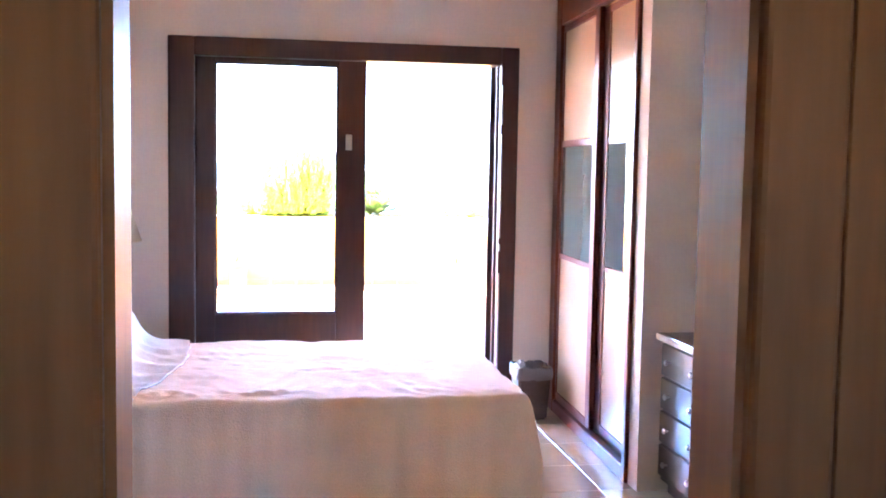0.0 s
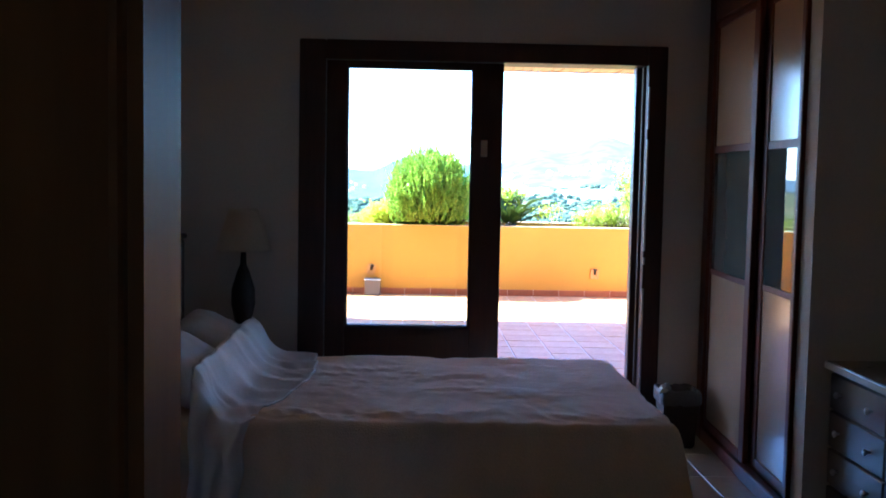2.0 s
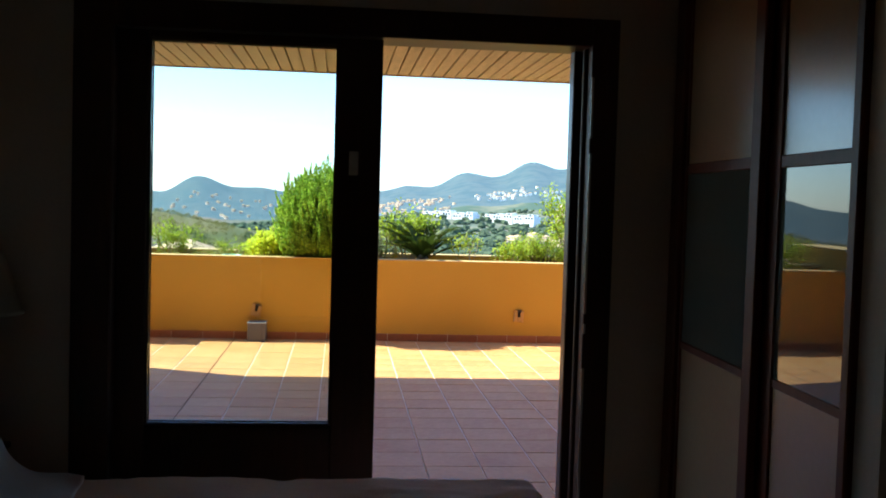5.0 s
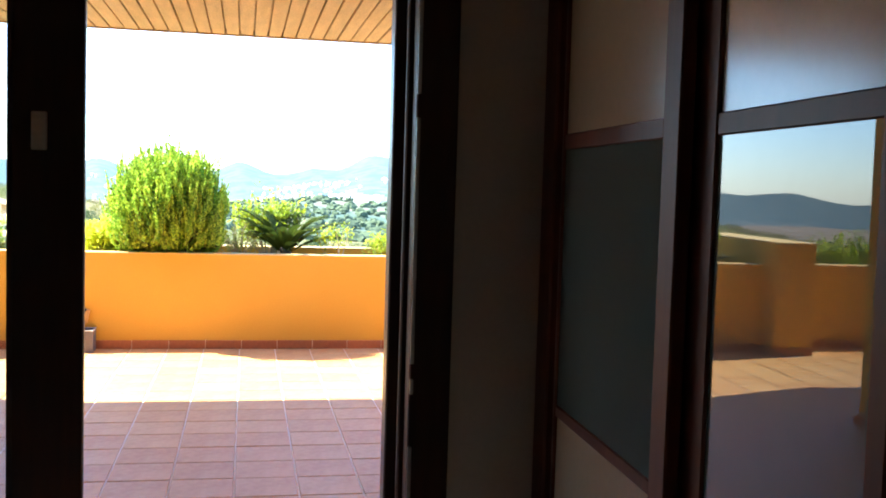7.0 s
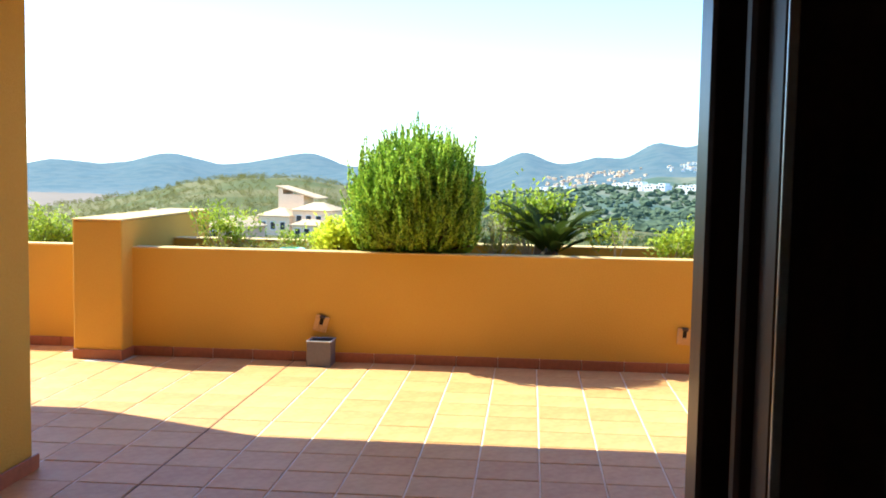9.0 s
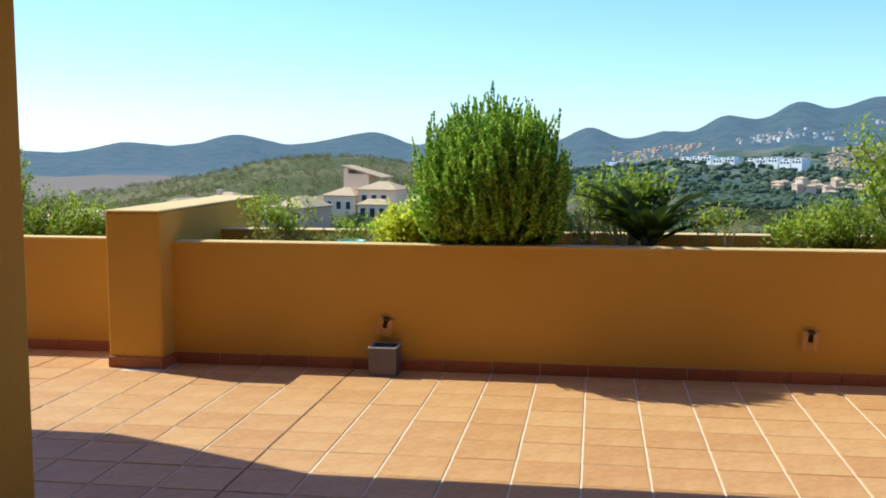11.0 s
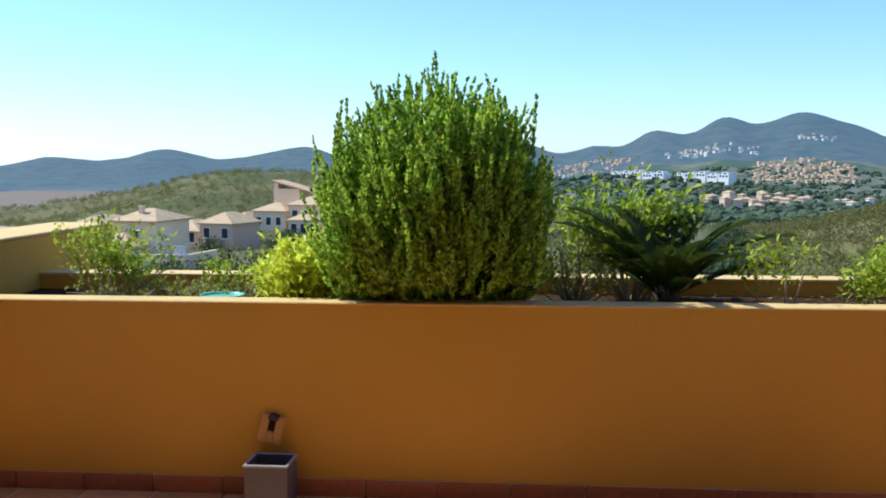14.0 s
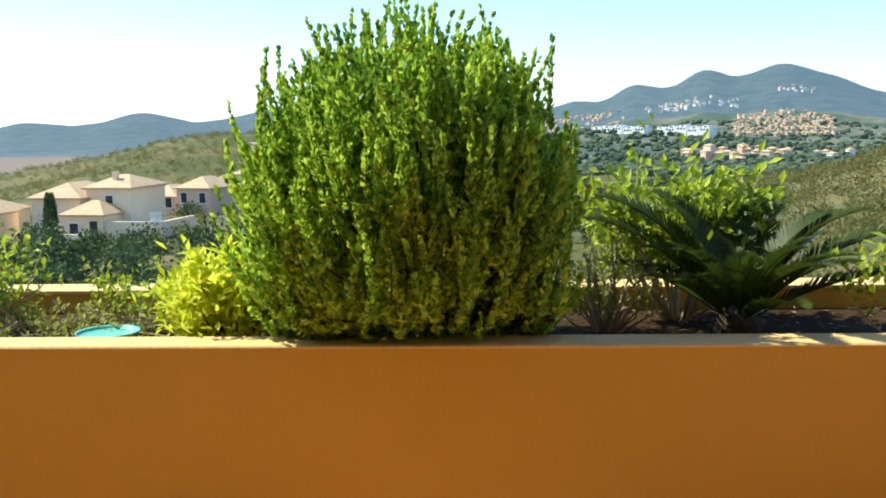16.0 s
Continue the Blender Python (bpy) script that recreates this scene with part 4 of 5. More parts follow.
def land_material(name, soil, scrub, wood, scale, haze=0.0, plain=None):
    """Dry soil, scrub and woodland in patches; haze: strength of the blue air-light put in as emission."""
    m = bpy.data.materials.new(name)
    m.use_nodes = True
    n, l = m.node_tree.nodes, m.node_tree.links
    b = n["Principled BSDF"]
    b.inputs["Roughness"].default_value = 0.95
    b.inputs["Specular IOR Level"].default_value = 0.1
    co = n.new("ShaderNodeTexCoord")
    big, small, fields = n.new("ShaderNodeTexNoise"), n.new("ShaderNodeTexNoise"), n.new("ShaderNodeTexVoronoi")
    big.inputs["Scale"].default_value, big.inputs["Detail"].default_value = scale, 5
    small.inputs["Scale"].default_value, small.inputs["Detail"].default_value = scale * 9, 6
    fields.inputs["Scale"].default_value = scale * 2.2
    for tex in (big, small, fields):
        l.new(co.outputs["Object"], tex.inputs["Vector"])
    r1, r2 = n.new("ShaderNodeMapRange"), n.new("ShaderNodeMapRange")
    r1.inputs["From Min"].default_value, r1.inputs["From Max"].default_value = 0.42, 0.60
    r2.inputs["From Min"].default_value, r2.inputs["From Max"].default_value = 0.46, 0.56
    l.new(small.outputs["Fac"], r1.inputs["Value"])
    l.new(big.outputs["Fac"], r2.inputs["Value"])
    m1, m2 = n.new("ShaderNodeMix"), n.new("ShaderNodeMix")
    m1.data_type = m2.data_type = "RGBA"
    m1.inputs["A"].default_value, m1.inputs["B"].default_value, m2.inputs["B"].default_value = (*soil, 1), (*scrub, 1), (*wood, 1)
    l.new(r1.outputs["Result"], m1.inputs["Factor"])
    l.new(m1.outputs["Result"], m2.inputs["A"])
    l.new(r2.outputs["Result"], m2.inputs["Factor"])
    last = m2.outputs["Result"]
    if plain:
        # dry harvested fields of the western plain
        west, split, m3 = n.new("ShaderNodeMapRange"), n.new("ShaderNodeSeparateXYZ"), n.new("ShaderNodeMix")
        m3.data_type = "RGBA"
        west.inputs["From Min"].default_value, west.inputs["From Max"].default_value = plain[0], plain[1]
        m3.inputs["A"].default_value = (*plain[2], 1)
        l.new(co.outputs["Object"], split.inputs["Vector"])
        l.new(split.outputs["X" if plain[3] == "x" else "Z"], west.inputs["Value"])
        l.new(west.outputs["Result"], m3.inputs["Factor"])
        l.new(last, m3.inputs["B"])
        last = m3.outputs["Result"]
    l.new(last, b.inputs["Base Color"])
    # Distance haze is painted on as a faint blue glow of the land.
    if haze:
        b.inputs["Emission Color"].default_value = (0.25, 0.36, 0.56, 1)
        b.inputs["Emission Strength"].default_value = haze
    return m

NEAR_LAND = land_material("dry_scrub_land", (0.175, 0.142, 0.066), (0.13, 0.122, 0.046), (0.095, 0.100, 0.036), 0.05)
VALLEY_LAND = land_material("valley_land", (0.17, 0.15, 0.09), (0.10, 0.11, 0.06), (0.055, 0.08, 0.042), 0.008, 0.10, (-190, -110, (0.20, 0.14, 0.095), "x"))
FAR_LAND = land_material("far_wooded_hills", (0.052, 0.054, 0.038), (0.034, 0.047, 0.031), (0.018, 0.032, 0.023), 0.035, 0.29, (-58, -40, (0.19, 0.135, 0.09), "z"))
land_sheet("ground", 1.0, 420, 90, NEAR_LAND, "dry scrub-covered hillsides below the terrace", "ground")
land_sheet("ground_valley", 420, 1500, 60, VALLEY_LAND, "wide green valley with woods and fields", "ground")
land_sheet("backdrop", 1500, 4700, 150, FAR_LAND, "green wooded mountains on the horizon under a painted blue haze", "mountains")

# ---- woods and scrub ----
def tree_cloud(name, label, category, spots, size, quads, mat, seed, clump=0.5):
    """Crowns made of many leaf clumps; spots: rows of bearing and distance."""
    rng = np.random.default_rng(seed)
    P, A, N, L, W = [], [], [], [], []
    for az, r in spots:
        s = size * rng.uniform(0.6, 1.5)
        c = np.array(spot(az, r))
        c[2] += rough(c[0], c[1], r) if r > 60 else 0
        d = unit(rng, quads) * (rng.uniform(0.25, 1.0, quads) ** 0.5)[:, None] * np.array((s, s, s * rng.uniform(0.65, 1.0)))
        d *= (1 + 0.35 * np.sin(d[:, :1] * 3.1 / s + az) * np.cos(d[:, 1:2] * 2.7 / s + r))
        pts = c + d + np.array((0, 0, s * 0.55))
        P.append(pts)
        A.append(unit(rng, quads) + np.array((0, 0, 0.4)))
        N.append(d / s + unit(rng, quads) * 0.5)
        L.append(rng.uniform(0.45, 0.85, quads) * s * clump)
        W.append(rng.uniform(0.45, 0.85, quads) * s * clump * 0.8)
    ob = new(name, leaves_mesh(name, np.concatenate(P), np.concatenate(A), np.concatenate(N), np.concatenate(L), np.concatenate(W), mat))
    return tagged(ob, label, category, kind="stuff")

WOOD_NEAR = leaf_material("scrub_foliage", (0.16, 0.148, 0.046), (0.24, 0.215, 0.074), 0.8, 0.45)
WOOD_MID = leaf_material("wood_foliage", (0.045, 0.075, 0.028), (0.12, 0.16, 0.06), 0.8, 0.2)
rng = np.random.default_rng(21)
tree_cloud("scrub", "low dry scrub bushes on the near hillsides", "scrub", [(rng.uniform(-42, 40), rng.uniform(45, 330)) for _ in range(2200)]
           + [(rng.uniform(11, 36), rng.uniform(80, 200)) for _ in range(1500)] + [(rng.uniform(6, 38), rng.uniform(24, 80)) for _ in range(420)] + [(rng.uniform(-32, -6), rng.uniform(180, 380)) for _ in range(1500)], 0.75, 36, WOOD_NEAR, 31)
tree_cloud("woodland", "green trees scattered below the terrace", "woodland",
           [(rng.uniform(-34, -14), rng.uniform(52, 76)) for _ in range(45)] + [(rng.uniform(-10, 12), rng.uniform(60, 260)) for _ in range(120)]
           + [(rng.uniform(-19, -8), rng.uniform(120, 150)) for _ in range(22)], 1.25, 420, WOOD_MID, 32, 0.26)

tree_cloud("woodland", "dark rounded trees on the scrubby slope", "woodland", [(rng.uniform(13.5, 18.5), rng.uniform(235, 310)) for _ in range(34)], 2.6, 260, WOOD_MID, 36, 0.24)

def far_crowns(name, label, spots, size, mat, seed):
    """Far crowns as lumpy domes, joined."""
    rng = np.random.default_rng(seed)
    ico = bmesh.new()
    bmesh.ops.create_icosphere(ico, subdivisions=2, radius=1.0)
    base = np.array([v.co[:] for v in ico.verts])
    faces = np.array([[v.index for v in f.verts] for f in ico.faces])
    ico.free()
    V, F = [], []
    for k, (az, r) in enumerate(spots):
        c = np.array(spot(az, r))
        c[2] += rough(c[0], c[1], r)
        s = size * rng.uniform(0.5, 1.5)
        lump = 1 + rng.uniform(-0.32, 0.32, (len(base), 1))
        V.append(base * lump * np.array((s * rng.uniform(0.8, 1.5), s, s * rng.uniform(0.6, 1.0))) + c + np.array((0, 0, s * 0.3)))
        F.append(faces + k * len(base))
    me = bpy.data.meshes.new(name)
    me.from_pydata(np.concatenate(V).tolist(), [], np.concatenate(F).tolist())
    me.materials.append(mat)
    return tagged(new(name, me), label, "woodland", kind="stuff")
FAR_WOOD = material("far_wood_crowns", (0.070, 0.094, 0.055), 0.95, 0.1, 0.15, 0.01, 0, hue=(0.105, 0.13, 0.075), per_island=0.25, specular=0.1)
far_crowns("far_woodland", "dense green woods across the valley",
           [(rng.uniform(-12, 34), math.exp(rng.uniform(math.log(400), math.log(1400)))) for _ in range(5000)],
           2.5, FAR_WOOD, 33)

# ---- buildings ----
VILLA_WALL = material("cream_render", (0.88, 0.65, 0.42), 0.85, 0.06, 3, 0.3, 0.1)
PINK_WALL = material("pink_beige_render", (0.74, 0.47, 0.30), 0.85, 0.06, 3, 0.3, 0.1)
WHITE_WALL = material("white_render", (0.80, 0.78, 0.75), 0.8, 0.03, 3, 0.3, 0.05)
ROOF_TILE = material("clay_roof_tile", (0.52, 0.35, 0.20), 0.85, 0.2, 4, 0.6, 0.3, stretch=(1, 4, 1))
VILLAGE_WALL = material("pinkish_beige_render", (0.62, 0.43, 0.32), 0.85, 0.2, 0.3, 0.05, 0, per_island=0.35)
PANE = material("dark_window_pane", (0.03, 0.035, 0.04), 0.12, 0.1, 5, 1, 0)
POOL = material("pool_turquoise", (0.10, 0.45, 0.50), 0.1, 0.05, 2, 0.5, 0)

def hip(bm, x0, x1, y0, y1, z0, z1, along="x", over=0.3, thick=0.15):
    """A low hipped roof on the rectangle, with overhang."""
    x0, x1, y0, y1 = x0 - over, x1 + over, y0 - over, y1 + over
    xm, ym = (x0 + x1) / 2, (y0 + y1) / 2
    inset = 0.42 * min(x1 - x0, y1 - y0)
    ends = ((x0 + inset, ym), (x1 - inset, ym)) if along == "x" else ((xm, y0 + inset), (xm, y1 - inset))
    low = [bm.verts.new((x, y, z0 - thick)) for x, y in ((x0, y0), (x1, y0), (x1, y1), (x0, y1))]
    eave = [bm.verts.new((x, y, z0)) for x, y in ((x0, y0), (x1, y0), (x1, y1), (x0, y1))]
    p, q = [bm.verts.new((x, y, z1)) for x, y in ends]
    bm.faces.new(low[::-1])
    for k in range(4):
        bm.faces.new((low[k], low[(k + 1) % 4], eave[(k + 1) % 4], eave[k]))
    a, b, c, d = eave
    for f in (((a, b, q, p), (b, c, q), (c, d, p, q), (d, a, p)) if along == "x" else ((a, b, p), (b, c, q, p), (c, d, q), (d, a, p, q))):
        bm.faces.new(f)
    return bm

def pent(bm, x0, x1, y0, y1, za, zb, thick=0.2, over=0.3):
    """A single-pitch roof from za on the low x side to zb on the high x side."""
    x0, x1, y0, y1 = x0 - over, x1 + over, y0 - over, y1 + over
    lo = [bm.verts.new(c) for c in ((x0, y0, za - thick), (x1, y0, zb - thick), (x1, y1, zb - thick), (x0, y1, za - thick))]
    hi = [bm.verts.new(c) for c in ((x0, y0, za), (x1, y0, zb), (x1, y1, zb), (x0, y1, za))]
    bm.faces.new(lo[::-1])
    bm.faces.new(hi)
    for k in range(4):
        bm.faces.new((lo[k], lo[(k + 1) % 4], hi[(k + 1) % 4], hi[k]))
    return bm

def far_window(parent, x, y, z, w, h):
    """A window on a wall that faces -y, with reveal frame and dark pane."""
    win = part("window", boxes((x - w / 2 - 0.05, x - w / 2, y - 0.06, y, z, z + h), (x + w / 2, x + w / 2 + 0.05, y - 0.06, y, z, z + h),
                               (x - w / 2 - 0.1, x + w / 2 + 0.1, y - 0.06, y, z + h, z + h + 0.1), (x - w / 2 - 0.15, x + w / 2 + 0.15, y - 0.12, y, z - 0.1, z)), WHITE_WALL, parent)
    bm = boxes((x - w / 2, x + w / 2, y - 0.03, y + 0.01, z, z + h))
    part("pane", bm, PANE, win, "dark window pane")

def facing(name, label, az, r, dz=0.0):
    """A building's base, turned so that its front looks back at the terrace."""
    t = thing(name, label, "house", spot(az, r, dz))
    t.rotation_euler = (0, 0, radians(-az))
    return t

def villa():
    t = facing("villa", "cream villa with clay tile roofs and a pool terrace", -22.4, 92)
    t.location.z = -7.6
    t.rotation_euler.z -= radians(32)
    w = part("wall", boxes((-6.4, -1.6, 2.0, 9.0, -2, 3.1), (-1.6, 2.6, 3.0, 9.0, -2, 3.9), (-2.0, 1.7, 0.0, 3.0, -2, 1.75)), VILLA_WALL, t)
    bm = bmesh.new()
    hip(bm, -6.4, -1.6, 2.0, 9.0, 3.1, 4.3, "y")
    part("roof", bm, ROOF_TILE, t)
    bm = bmesh.new()
    hip(bm, -1.6, 2.6, 3.0, 9.0, 3.9, 4.9, "x")
    part("roof", bm, ROOF_TILE, t)
    bm = bmesh.new()
    hip(bm, -2.0, 1.7, 0.0, 4.2, 1.85, 2.9, "x")
    part("roof", bm, ROOF_TILE, t)
    part("chimney", boxes((0.1, 0.5, 4.5, 4.9, 3.9, 5.0), (0.05, 0.55, 4.45, 4.95, 5.0, 5.15)), VILLA_WALL, t)
    part("terrace_wall", boxes((1.7, 7.0, 0.2, 0.5, -2.5, 1.25), (6.7, 7.0, 0.5, 6.0, -2.5, 1.25), (-2.6, 1.7, -1.6, -1.3, -2.5, 0.35)), VILLA_WALL, t)
    part("terrace_deck", boxes((1.7, 6.7, 0.5, 6.0, -2.5, 0.95)), VILLA_WALL, t)
    part("pool", boxes((2.6, 5.8, 1.2, 3.4, 0.95, 1.05)), POOL, t, "turquoise swimming pool water")
    for k in range(12):
        part("baluster", boxes((5.9 + k * 0.09, 5.94 + k * 0.09, 0.30, 0.36, 1.25, 1.9)), WHITE_WALL, t)
    part("handrail", boxes((5.85, 7.0, 0.26, 0.40, 1.9, 2.0)), WHITE_WALL, t)
    part("door", boxes((0.5, 1.2, -0.05, 0.01, -0.4, 1.3)), PANE, t, "dark doorway")
    far_window(w, -1.0, 0.0, 0.2, 0.8, 0.9)
    far_window(w, -4.8, 2.0, 1.0, 0.8, 1.1)
    far_window(w, 0.6, 3.0, 2.3, 0.7, 0.9)
    c = loose_cypress("cypress", "slim dark cypress in front of the villa", spot(-23.9, 84))
def loose_cypress(name, label, at):
    rng = np.random.default_rng(77)
    t = thing(name, label, "tree", at)
    trunk = bmesh.new()
    tube(trunk, ((0, 0, -0.5), (0, 0, 2), (0, 0, 3.5)), 0.12, 6, 0.03)
    part("trunk", trunk, BARK, t)
    k = 1200
    z = rng.uniform(0.4, 4.2, k)
    r = 0.5 * np.sin(np.pi * np.clip((z - 0.1) / 4.4, 0, 1)) ** 0.6 * np.sqrt(rng.uniform(0.2, 1, k))
    a = rng.uniform(0, 2 * math.pi, k)
    pts = np.stack((r * np.cos(a), r * np.sin(a), z), 1)
    ob = new("crown", leaves_mesh("crown", pts, np.stack((np.cos(a) * 0.4, np.sin(a) * 0.4, np.ones(k)), 1), unit(rng, k), rng.uniform(0.2, 0.35, k), rng.uniform(0.1, 0.16, k), WOOD_MID))
    ob.parent = t
    return t
villa()

def hillside_house():
    """The group of blocks with a sloping-topped tower."""
    t = facing("country_house", "large beige country house with tower and arched windows", -13.4, 160)
    t.location.z = -9.6
    t.rotation_euler.z -= radians(26)
    w = part("wall", boxes((-5.6, 0.0, 0, 6, -3, 3.4), (0.0, 6.6, 1.0, 7, -3, 4.4), (1.5, 6.6, -2.0, 1.0, -3, 2.2), (-9.0, -5.6, -1.0, 4, -3, 2.0)), VILLA_WALL, t)
    part("tower", boxes((-5.0, -0.4, 6, 10, -3, 6.7)), VILLA_WALL, t)
    for args, axis in (((-5.6, 0.0, 0, 6, 3.4, 4.6), "x"), ((0.0, 6.6, 1.0, 7, 4.4, 5.6), "x"), ((1.5, 6.6, -2.0, 1.0, 2.2, 3.0), "x"), ((-9.0, -5.6, -1.0, 4, 2.0, 3.2), "y")):
        bm = bmesh.new()
        hip(bm, *args, axis)
        part("roof", bm, ROOF_TILE, t)
    bm = bmesh.new()
    pent(bm, -5.0, 1.8, 6, 10, 8.1, 6.2)
    part("roof", bm, ROOF_TILE, t)
    part("tower", boxes((-5.0, -4.2, 6, 10, 6.7, 7.6)), VILLA_WALL, t)
    for x, z in ((1.2, 2.2), (2.9, 2.2), (4.6, 2.2)):
        far_window(w, x, 1.0, z, 0.9, 1.3)
    for x, z in ((-4.6, 1.2), (-2.9, 1.2), (-1.2, 1.2)):
        far_window(w, x, 0.0, z, 0.8, 1.2)
    for x in (2.4, 4.0, 5.6):
        far_window(w, x, -2.0, 0.2, 0.9, 1.4)
    far_window(w, -7.3, -1.0, 0.3, 0.8, 1.0)
hillside_house()

def cottage(az, r, dz, wall, label, w=7.0, h=3.2):
    t = facing("house", label, az, r, dz)
    t.rotation_euler.z -= radians(36)
    body = part("wall", boxes((-w / 2, w / 2, 0, 6, -3, h)), wall, t)
    bm = bmesh.new()
    hip(bm, -w / 2, w / 2, 0, 6, h, h + 1.3, "y" if w < 6 else "x")
    part("roof", bm, ROOF_TILE, t)
    for f in (-0.28, 0.28):
        far_window(body, f * w, 0, 1.0, 0.9, 1.2)
    return t
cottage(-17.1, 128, 0.2, PINK_WALL, "pink-beige house with a clay tile roof", 4.8, 2.8)
cottage(-18.9, 132, -0.4, PINK_WALL, "small pink-beige house under a tile roof", 5.0, 2.4)
cottage(-28.8, 104, -0.5, VILLA_WALL, "cream house with a tile roof beyond the villa", 8.0, 2.8)
cottage(-29.8, 96, -0.2, VILLA_WALL, "long cream house with a tile roof", 9.0, 2.6)
cottage(-9.4, 150, 0.0, VILLA_WALL, "cream house with a tile roof beside the country house", 7.0, 3.0)

cottage(18.2, 230, 0.0, VILLA_WALL, "small beige house on the scrubby slope", 5.0, 2.6)

def white_terrace(az, r, units, dz, label):
    """A row of flat-roofed white modern houses on the far slope."""
    t = facing("apartment_block", label, az, r, dz)
    t.rotation_euler.z -= 0.7
    for k in range(units):
        x = -6.2 * units + k * 12.5
        z = (k * 7 % 3) * 0.8
        w = part("wall", boxes((x, x + 10.5, 0, 10, -5, 2.9 + z), (x + 2, x + 8, 2.0, 10, 2.9 + z, 4.9 + z)), WHITE_WALL, t)
        for f in (2.0, 5.2, 8.4):
            part("window", boxes((x + f - 1.0, x + f + 1.0, -0.08, 0.02, 0.8 + z, 2.6 + z)), PANE, w)
        part("window", boxes((x + 3.2, x + 6.8, 1.92, 2.02, 3.3 + z, 4.5 + z)), PANE, w)
for az, r, units, dz in ((1.3, 930, 3, 0), (6.1, 900, 5, 1), (9.6, 905, 5, 2.5)):
    white_terrace(az, r, units, dz, "row of white flat-roofed houses on the far slope")

def village(name, label, spots, mat, seed, size=7.0):
    """Clusters of small far houses, walls and pitched roofs."""
    rng = np.random.default_rng(seed)
    bw, br = bmesh.new(), bmesh.new()
    for az, r in spots:
        p = spot(az, r)
        p.z += rough(p.x, p.y, r)
        w, d, h = size * rng.uniform(0.7, 1.5), size, size * rng.uniform(0.6, 1.1)
        old_w, old_r = len(bw.verts), len(br.verts)
        box(bw, -w / 2, w / 2, -d / 2, d / 2, -4, h)
        hip(br, -w / 2, w / 2, -d / 2, d / 2, h, h + size * 0.22, "x", 0.3, 0.4)
        turn = pose(p.x, p.y, p.z, 0, 0, rng.uniform(-75, -15))
        for bm, old in ((bw, old_w), (br, old_r)):
            bm.verts.ensure_lookup_table()
            for v in bm.verts[old:]:
                v.co = turn @ v.co
    t = thing(name, label, "village", (0, 0, 0), "", "stuff")
    part("walls", bw, mat, t)
    part("roofs", br, ROOF_TILE, t)
rng = np.random.default_rng(8)
village("village", "white and pink houses of a hillside village", [(rng.uniform(12.3, 17.5), rng.uniform(1180, 1480)) for _ in range(260)], VILLAGE_WALL, 1, 3.3)
village("village", "white houses strung along the upper slope", [(rng.uniform(7.6, 12.6), rng.uniform(1560, 1680)) for _ in range(55)], WHITE_WALL, 2, 3.5)
village("village", "pale houses scattered below the skyline", [(rng.uniform(1.0, 6.5), rng.uniform(1450, 1700)) for _ in range(120)], VILLAGE_WALL, 3, 3.4)
village("village", "few white houses high on the mountain", [(rng.uniform(14.6, 16.6), rng.uniform(1720, 1800)) for _ in range(20)], WHITE_WALL, 4, 3.4)
village("village", "clay-roofed houses among the valley trees", [(rng.uniform(9.5, 16.0), rng.uniform(640, 760)) for _ in range(26)], VILLAGE_WALL, 5, 5)
village("village", "pale houses scattered over the wooded hill", [(rng.uniform(-10.0, -2.0), rng.uniform(1500, 1850)) for _ in range(45)], VILLAGE_WALL, 6, 4.0)
village("village", "a few white houses above the valley trees", [(rng.uniform(16.5, 21.0), rng.uniform(640, 800)) for _ in range(8)], WHITE_WALL, 7, 5)
# ---- tiles: terrace, skirting and bedroom floor ----
TILE, JOINT_X = 0.32, 0.04
def tile_mesh(name, w, d, h, mat, bevel):
    bm = bmesh.new()
    b, t = [(-w / 2, -d / 2), (w / 2, -d / 2), (w / 2, d / 2), (-w / 2, d / 2)], []
    low = [bm.verts.new((x, y, 0)) for x, y in b]
    mid = [bm.verts.new((x, y, h - bevel)) for x, y in b]
    top = [bm.verts.new((x - math.copysign(bevel, x), y - math.copysign(bevel, y), h)) for x, y in b]
    for r0, r1 in ((low, mid), (mid, top)):
        for k in range(4):
            bm.faces.new((r0[k], r0[(k + 1) % 4], r1[(k + 1) % 4], r1[k]))
    bm.faces.new(top)
    return mesh_of(name, bm, mat)

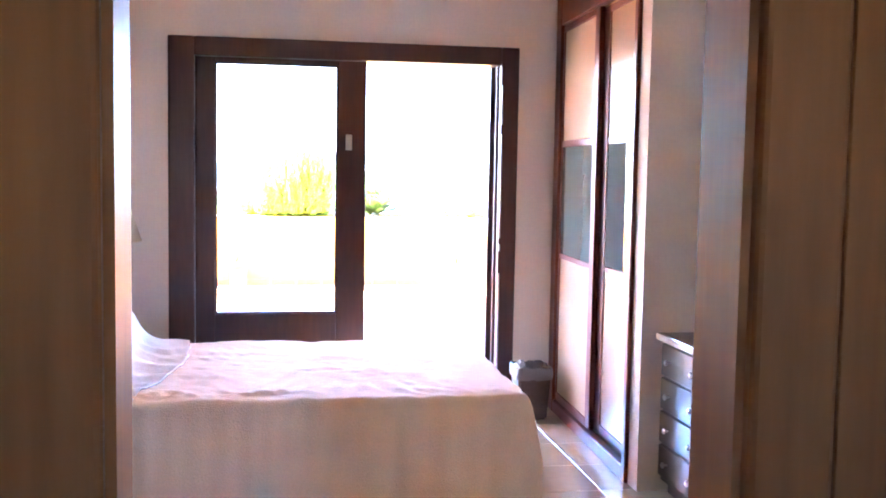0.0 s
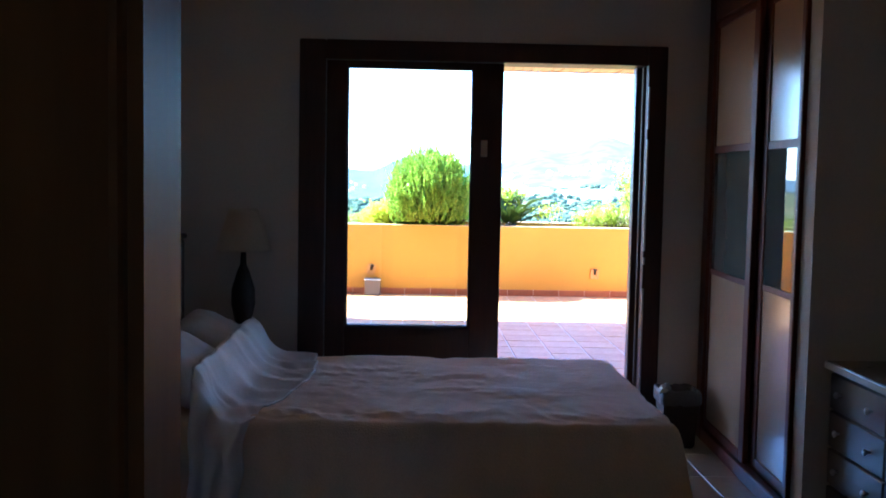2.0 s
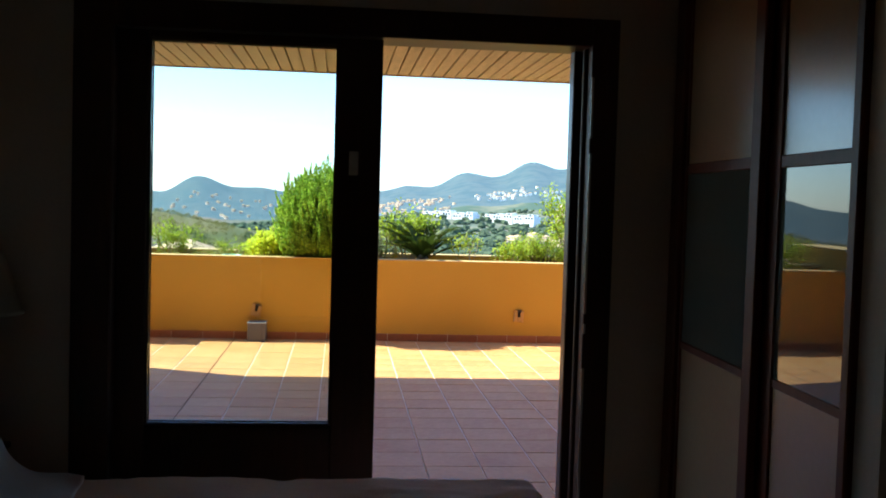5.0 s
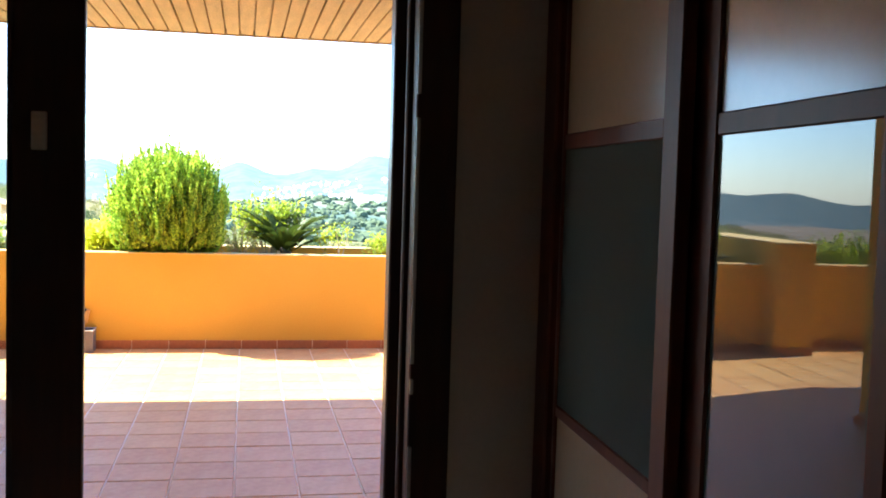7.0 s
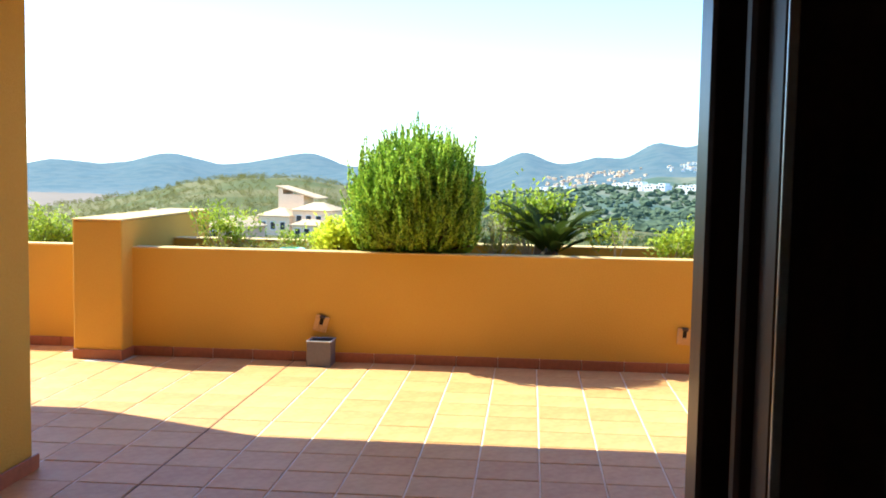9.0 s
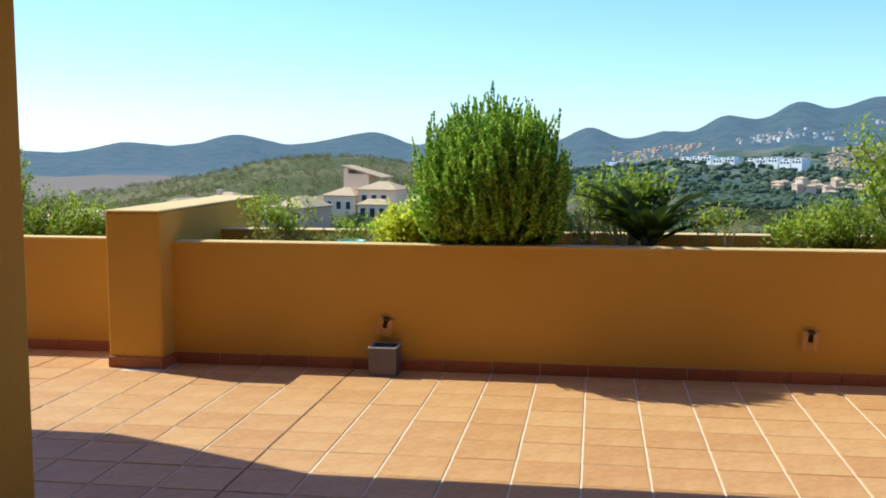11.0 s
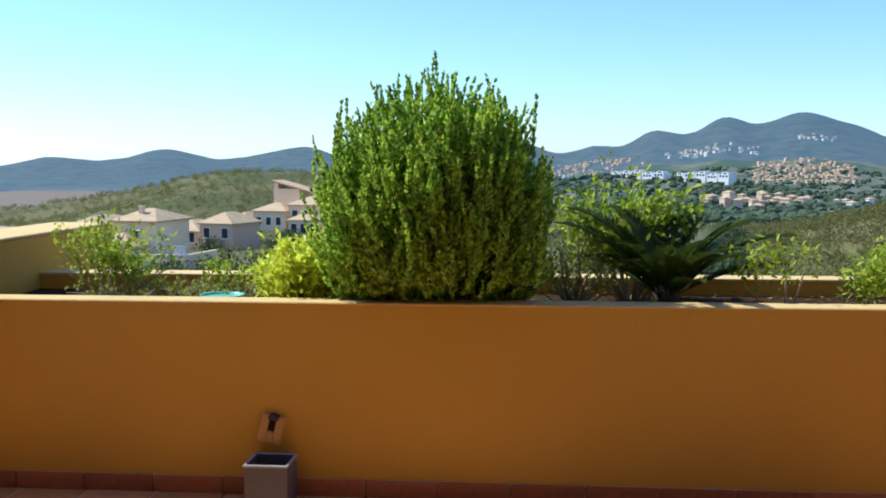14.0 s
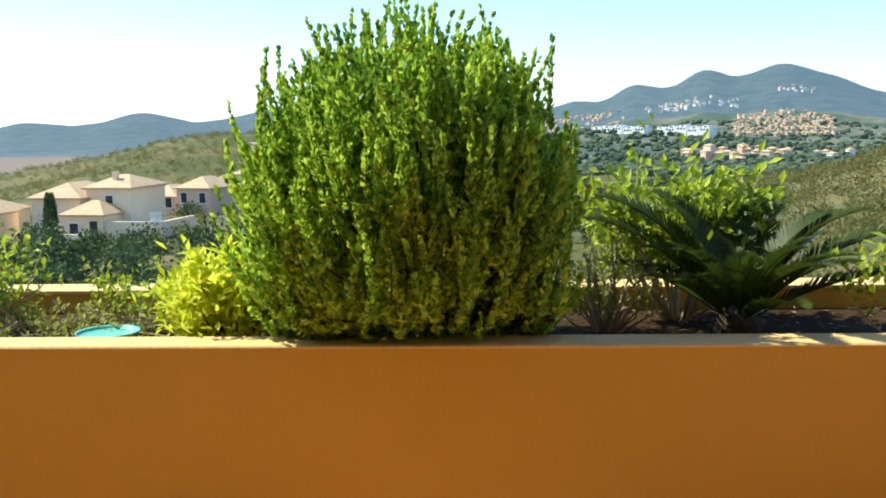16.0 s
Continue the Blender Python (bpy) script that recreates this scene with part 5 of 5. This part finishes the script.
tile = tile_mesh("tile", TILE - 0.009, TILE - 0.009, 0.013, TERRACOTTA, 0.003)
rng = np.random.default_rng(2)
count, far_tiles = 0, bmesh.new()
for j in range(21):
    for i in range(-22, 22):
        x, y = JOINT_X + (i + 0.5) * TILE, PAR_Y + 0.02 - (j + 0.5) * TILE
        if y < WALL_T + 0.18 or (y > 6.6 and x < PIER_R and x > PIER_L) or abs(x) > 6.9:
            continue
        dz, turn = rng.uniform(-0.0012, 0.0012), rng.uniform(-0.006, 0.006)
        if -2.7 < x < 2.4 and y > 2.2 and count < 300:
            ob = piece("tile", tile, terrace, (x, y, -0.012 + dz))
            ob.rotation_euler = (0, 0, turn)
            count += 1
        else:
            box(far_tiles, x - TILE / 2 + 0.0045, x + TILE / 2 - 0.0045, y - TILE / 2 + 0.0045, y + TILE / 2 - 0.0045, -0.012 + dz, 0.001 + dz)
for i in range(-22, -7):
    x = JOINT_X + (i + 0.5) * TILE
    if x + TILE / 2 < PIER_L - 0.02 and abs(x) < 6.9:
        box(far_tiles, x - TILE / 2 + 0.0045, x + TILE / 2 - 0.0045, PAR_Y + 0.027, 7.09, -0.012, 0.001)
tagged(part("tiles", far_tiles, TERRACOTTA_JOINED, terrace), kind="stuff")

part("expansion_joint", boxes((JOINT_X - 3 * TILE - 0.0045, JOINT_X - 3 * TILE + 0.0045, WALL_T + 0.2, PAR_Y, -0.012, -0.0015)), JOINT_DARK, terrace, "dark filled expansion joint")

skirt = structure("baseboard", boxes((PIER_R + 0.012, 7.0, PAR_Y - 0.003, PAR_Y, 0.0, 0.078)), GROUT, "terracotta skirting tiles along the parapet", "skirting")
sk = bmesh.new()
box(sk, -0.16, 0.16, -0.012, 0, 0, 0.078, bevel=0.003)
sk = mesh_of("skirting_tile", sk, SKIRT)
for i in range(28):
    piece("skirting_tile", sk, skirt, (PIER_R + 0.175 + i * 0.325, PAR_Y - 0.003, 0.001))
piece("skirting_tile", sk, skirt, ((PIER_L + PIER_R) / 2, 6.588, 0.001)).scale = (1.25, 1, 1)
piece("skirting_tile", sk, skirt, (PIER_R + 0.001, 6.70, 0.001)).rotation_euler = (0, 0, radians(90))
for i in range(12):
    piece("skirting_tile", sk, skirt, (PIER_L - 0.175 - i * 0.325, 7.098, 0.001))
for x, y, a in ((-1.74, 3.398, 0), (-1.518, 3.60, 90)):
    ob = piece("skirting_tile", sk, skirt, (x, y, 0.001))
    ob.rotation_euler = (0, 0, radians(a))
    ob.scale = (1.28, 1, 1)

FT = 0.41
room_tile = tile_mesh("floor_tile", FT - 0.004, FT - 0.004, 0.008, FLOOR_TILE, 0.001)
for i in range(9):
    for j in range(20):
        x, y = ROOM_L + 0.205 + i * FT, -0.02 - (j + 0.5) * FT
        piece("floor_tile", room_tile, floor, (x, y, -0.008))
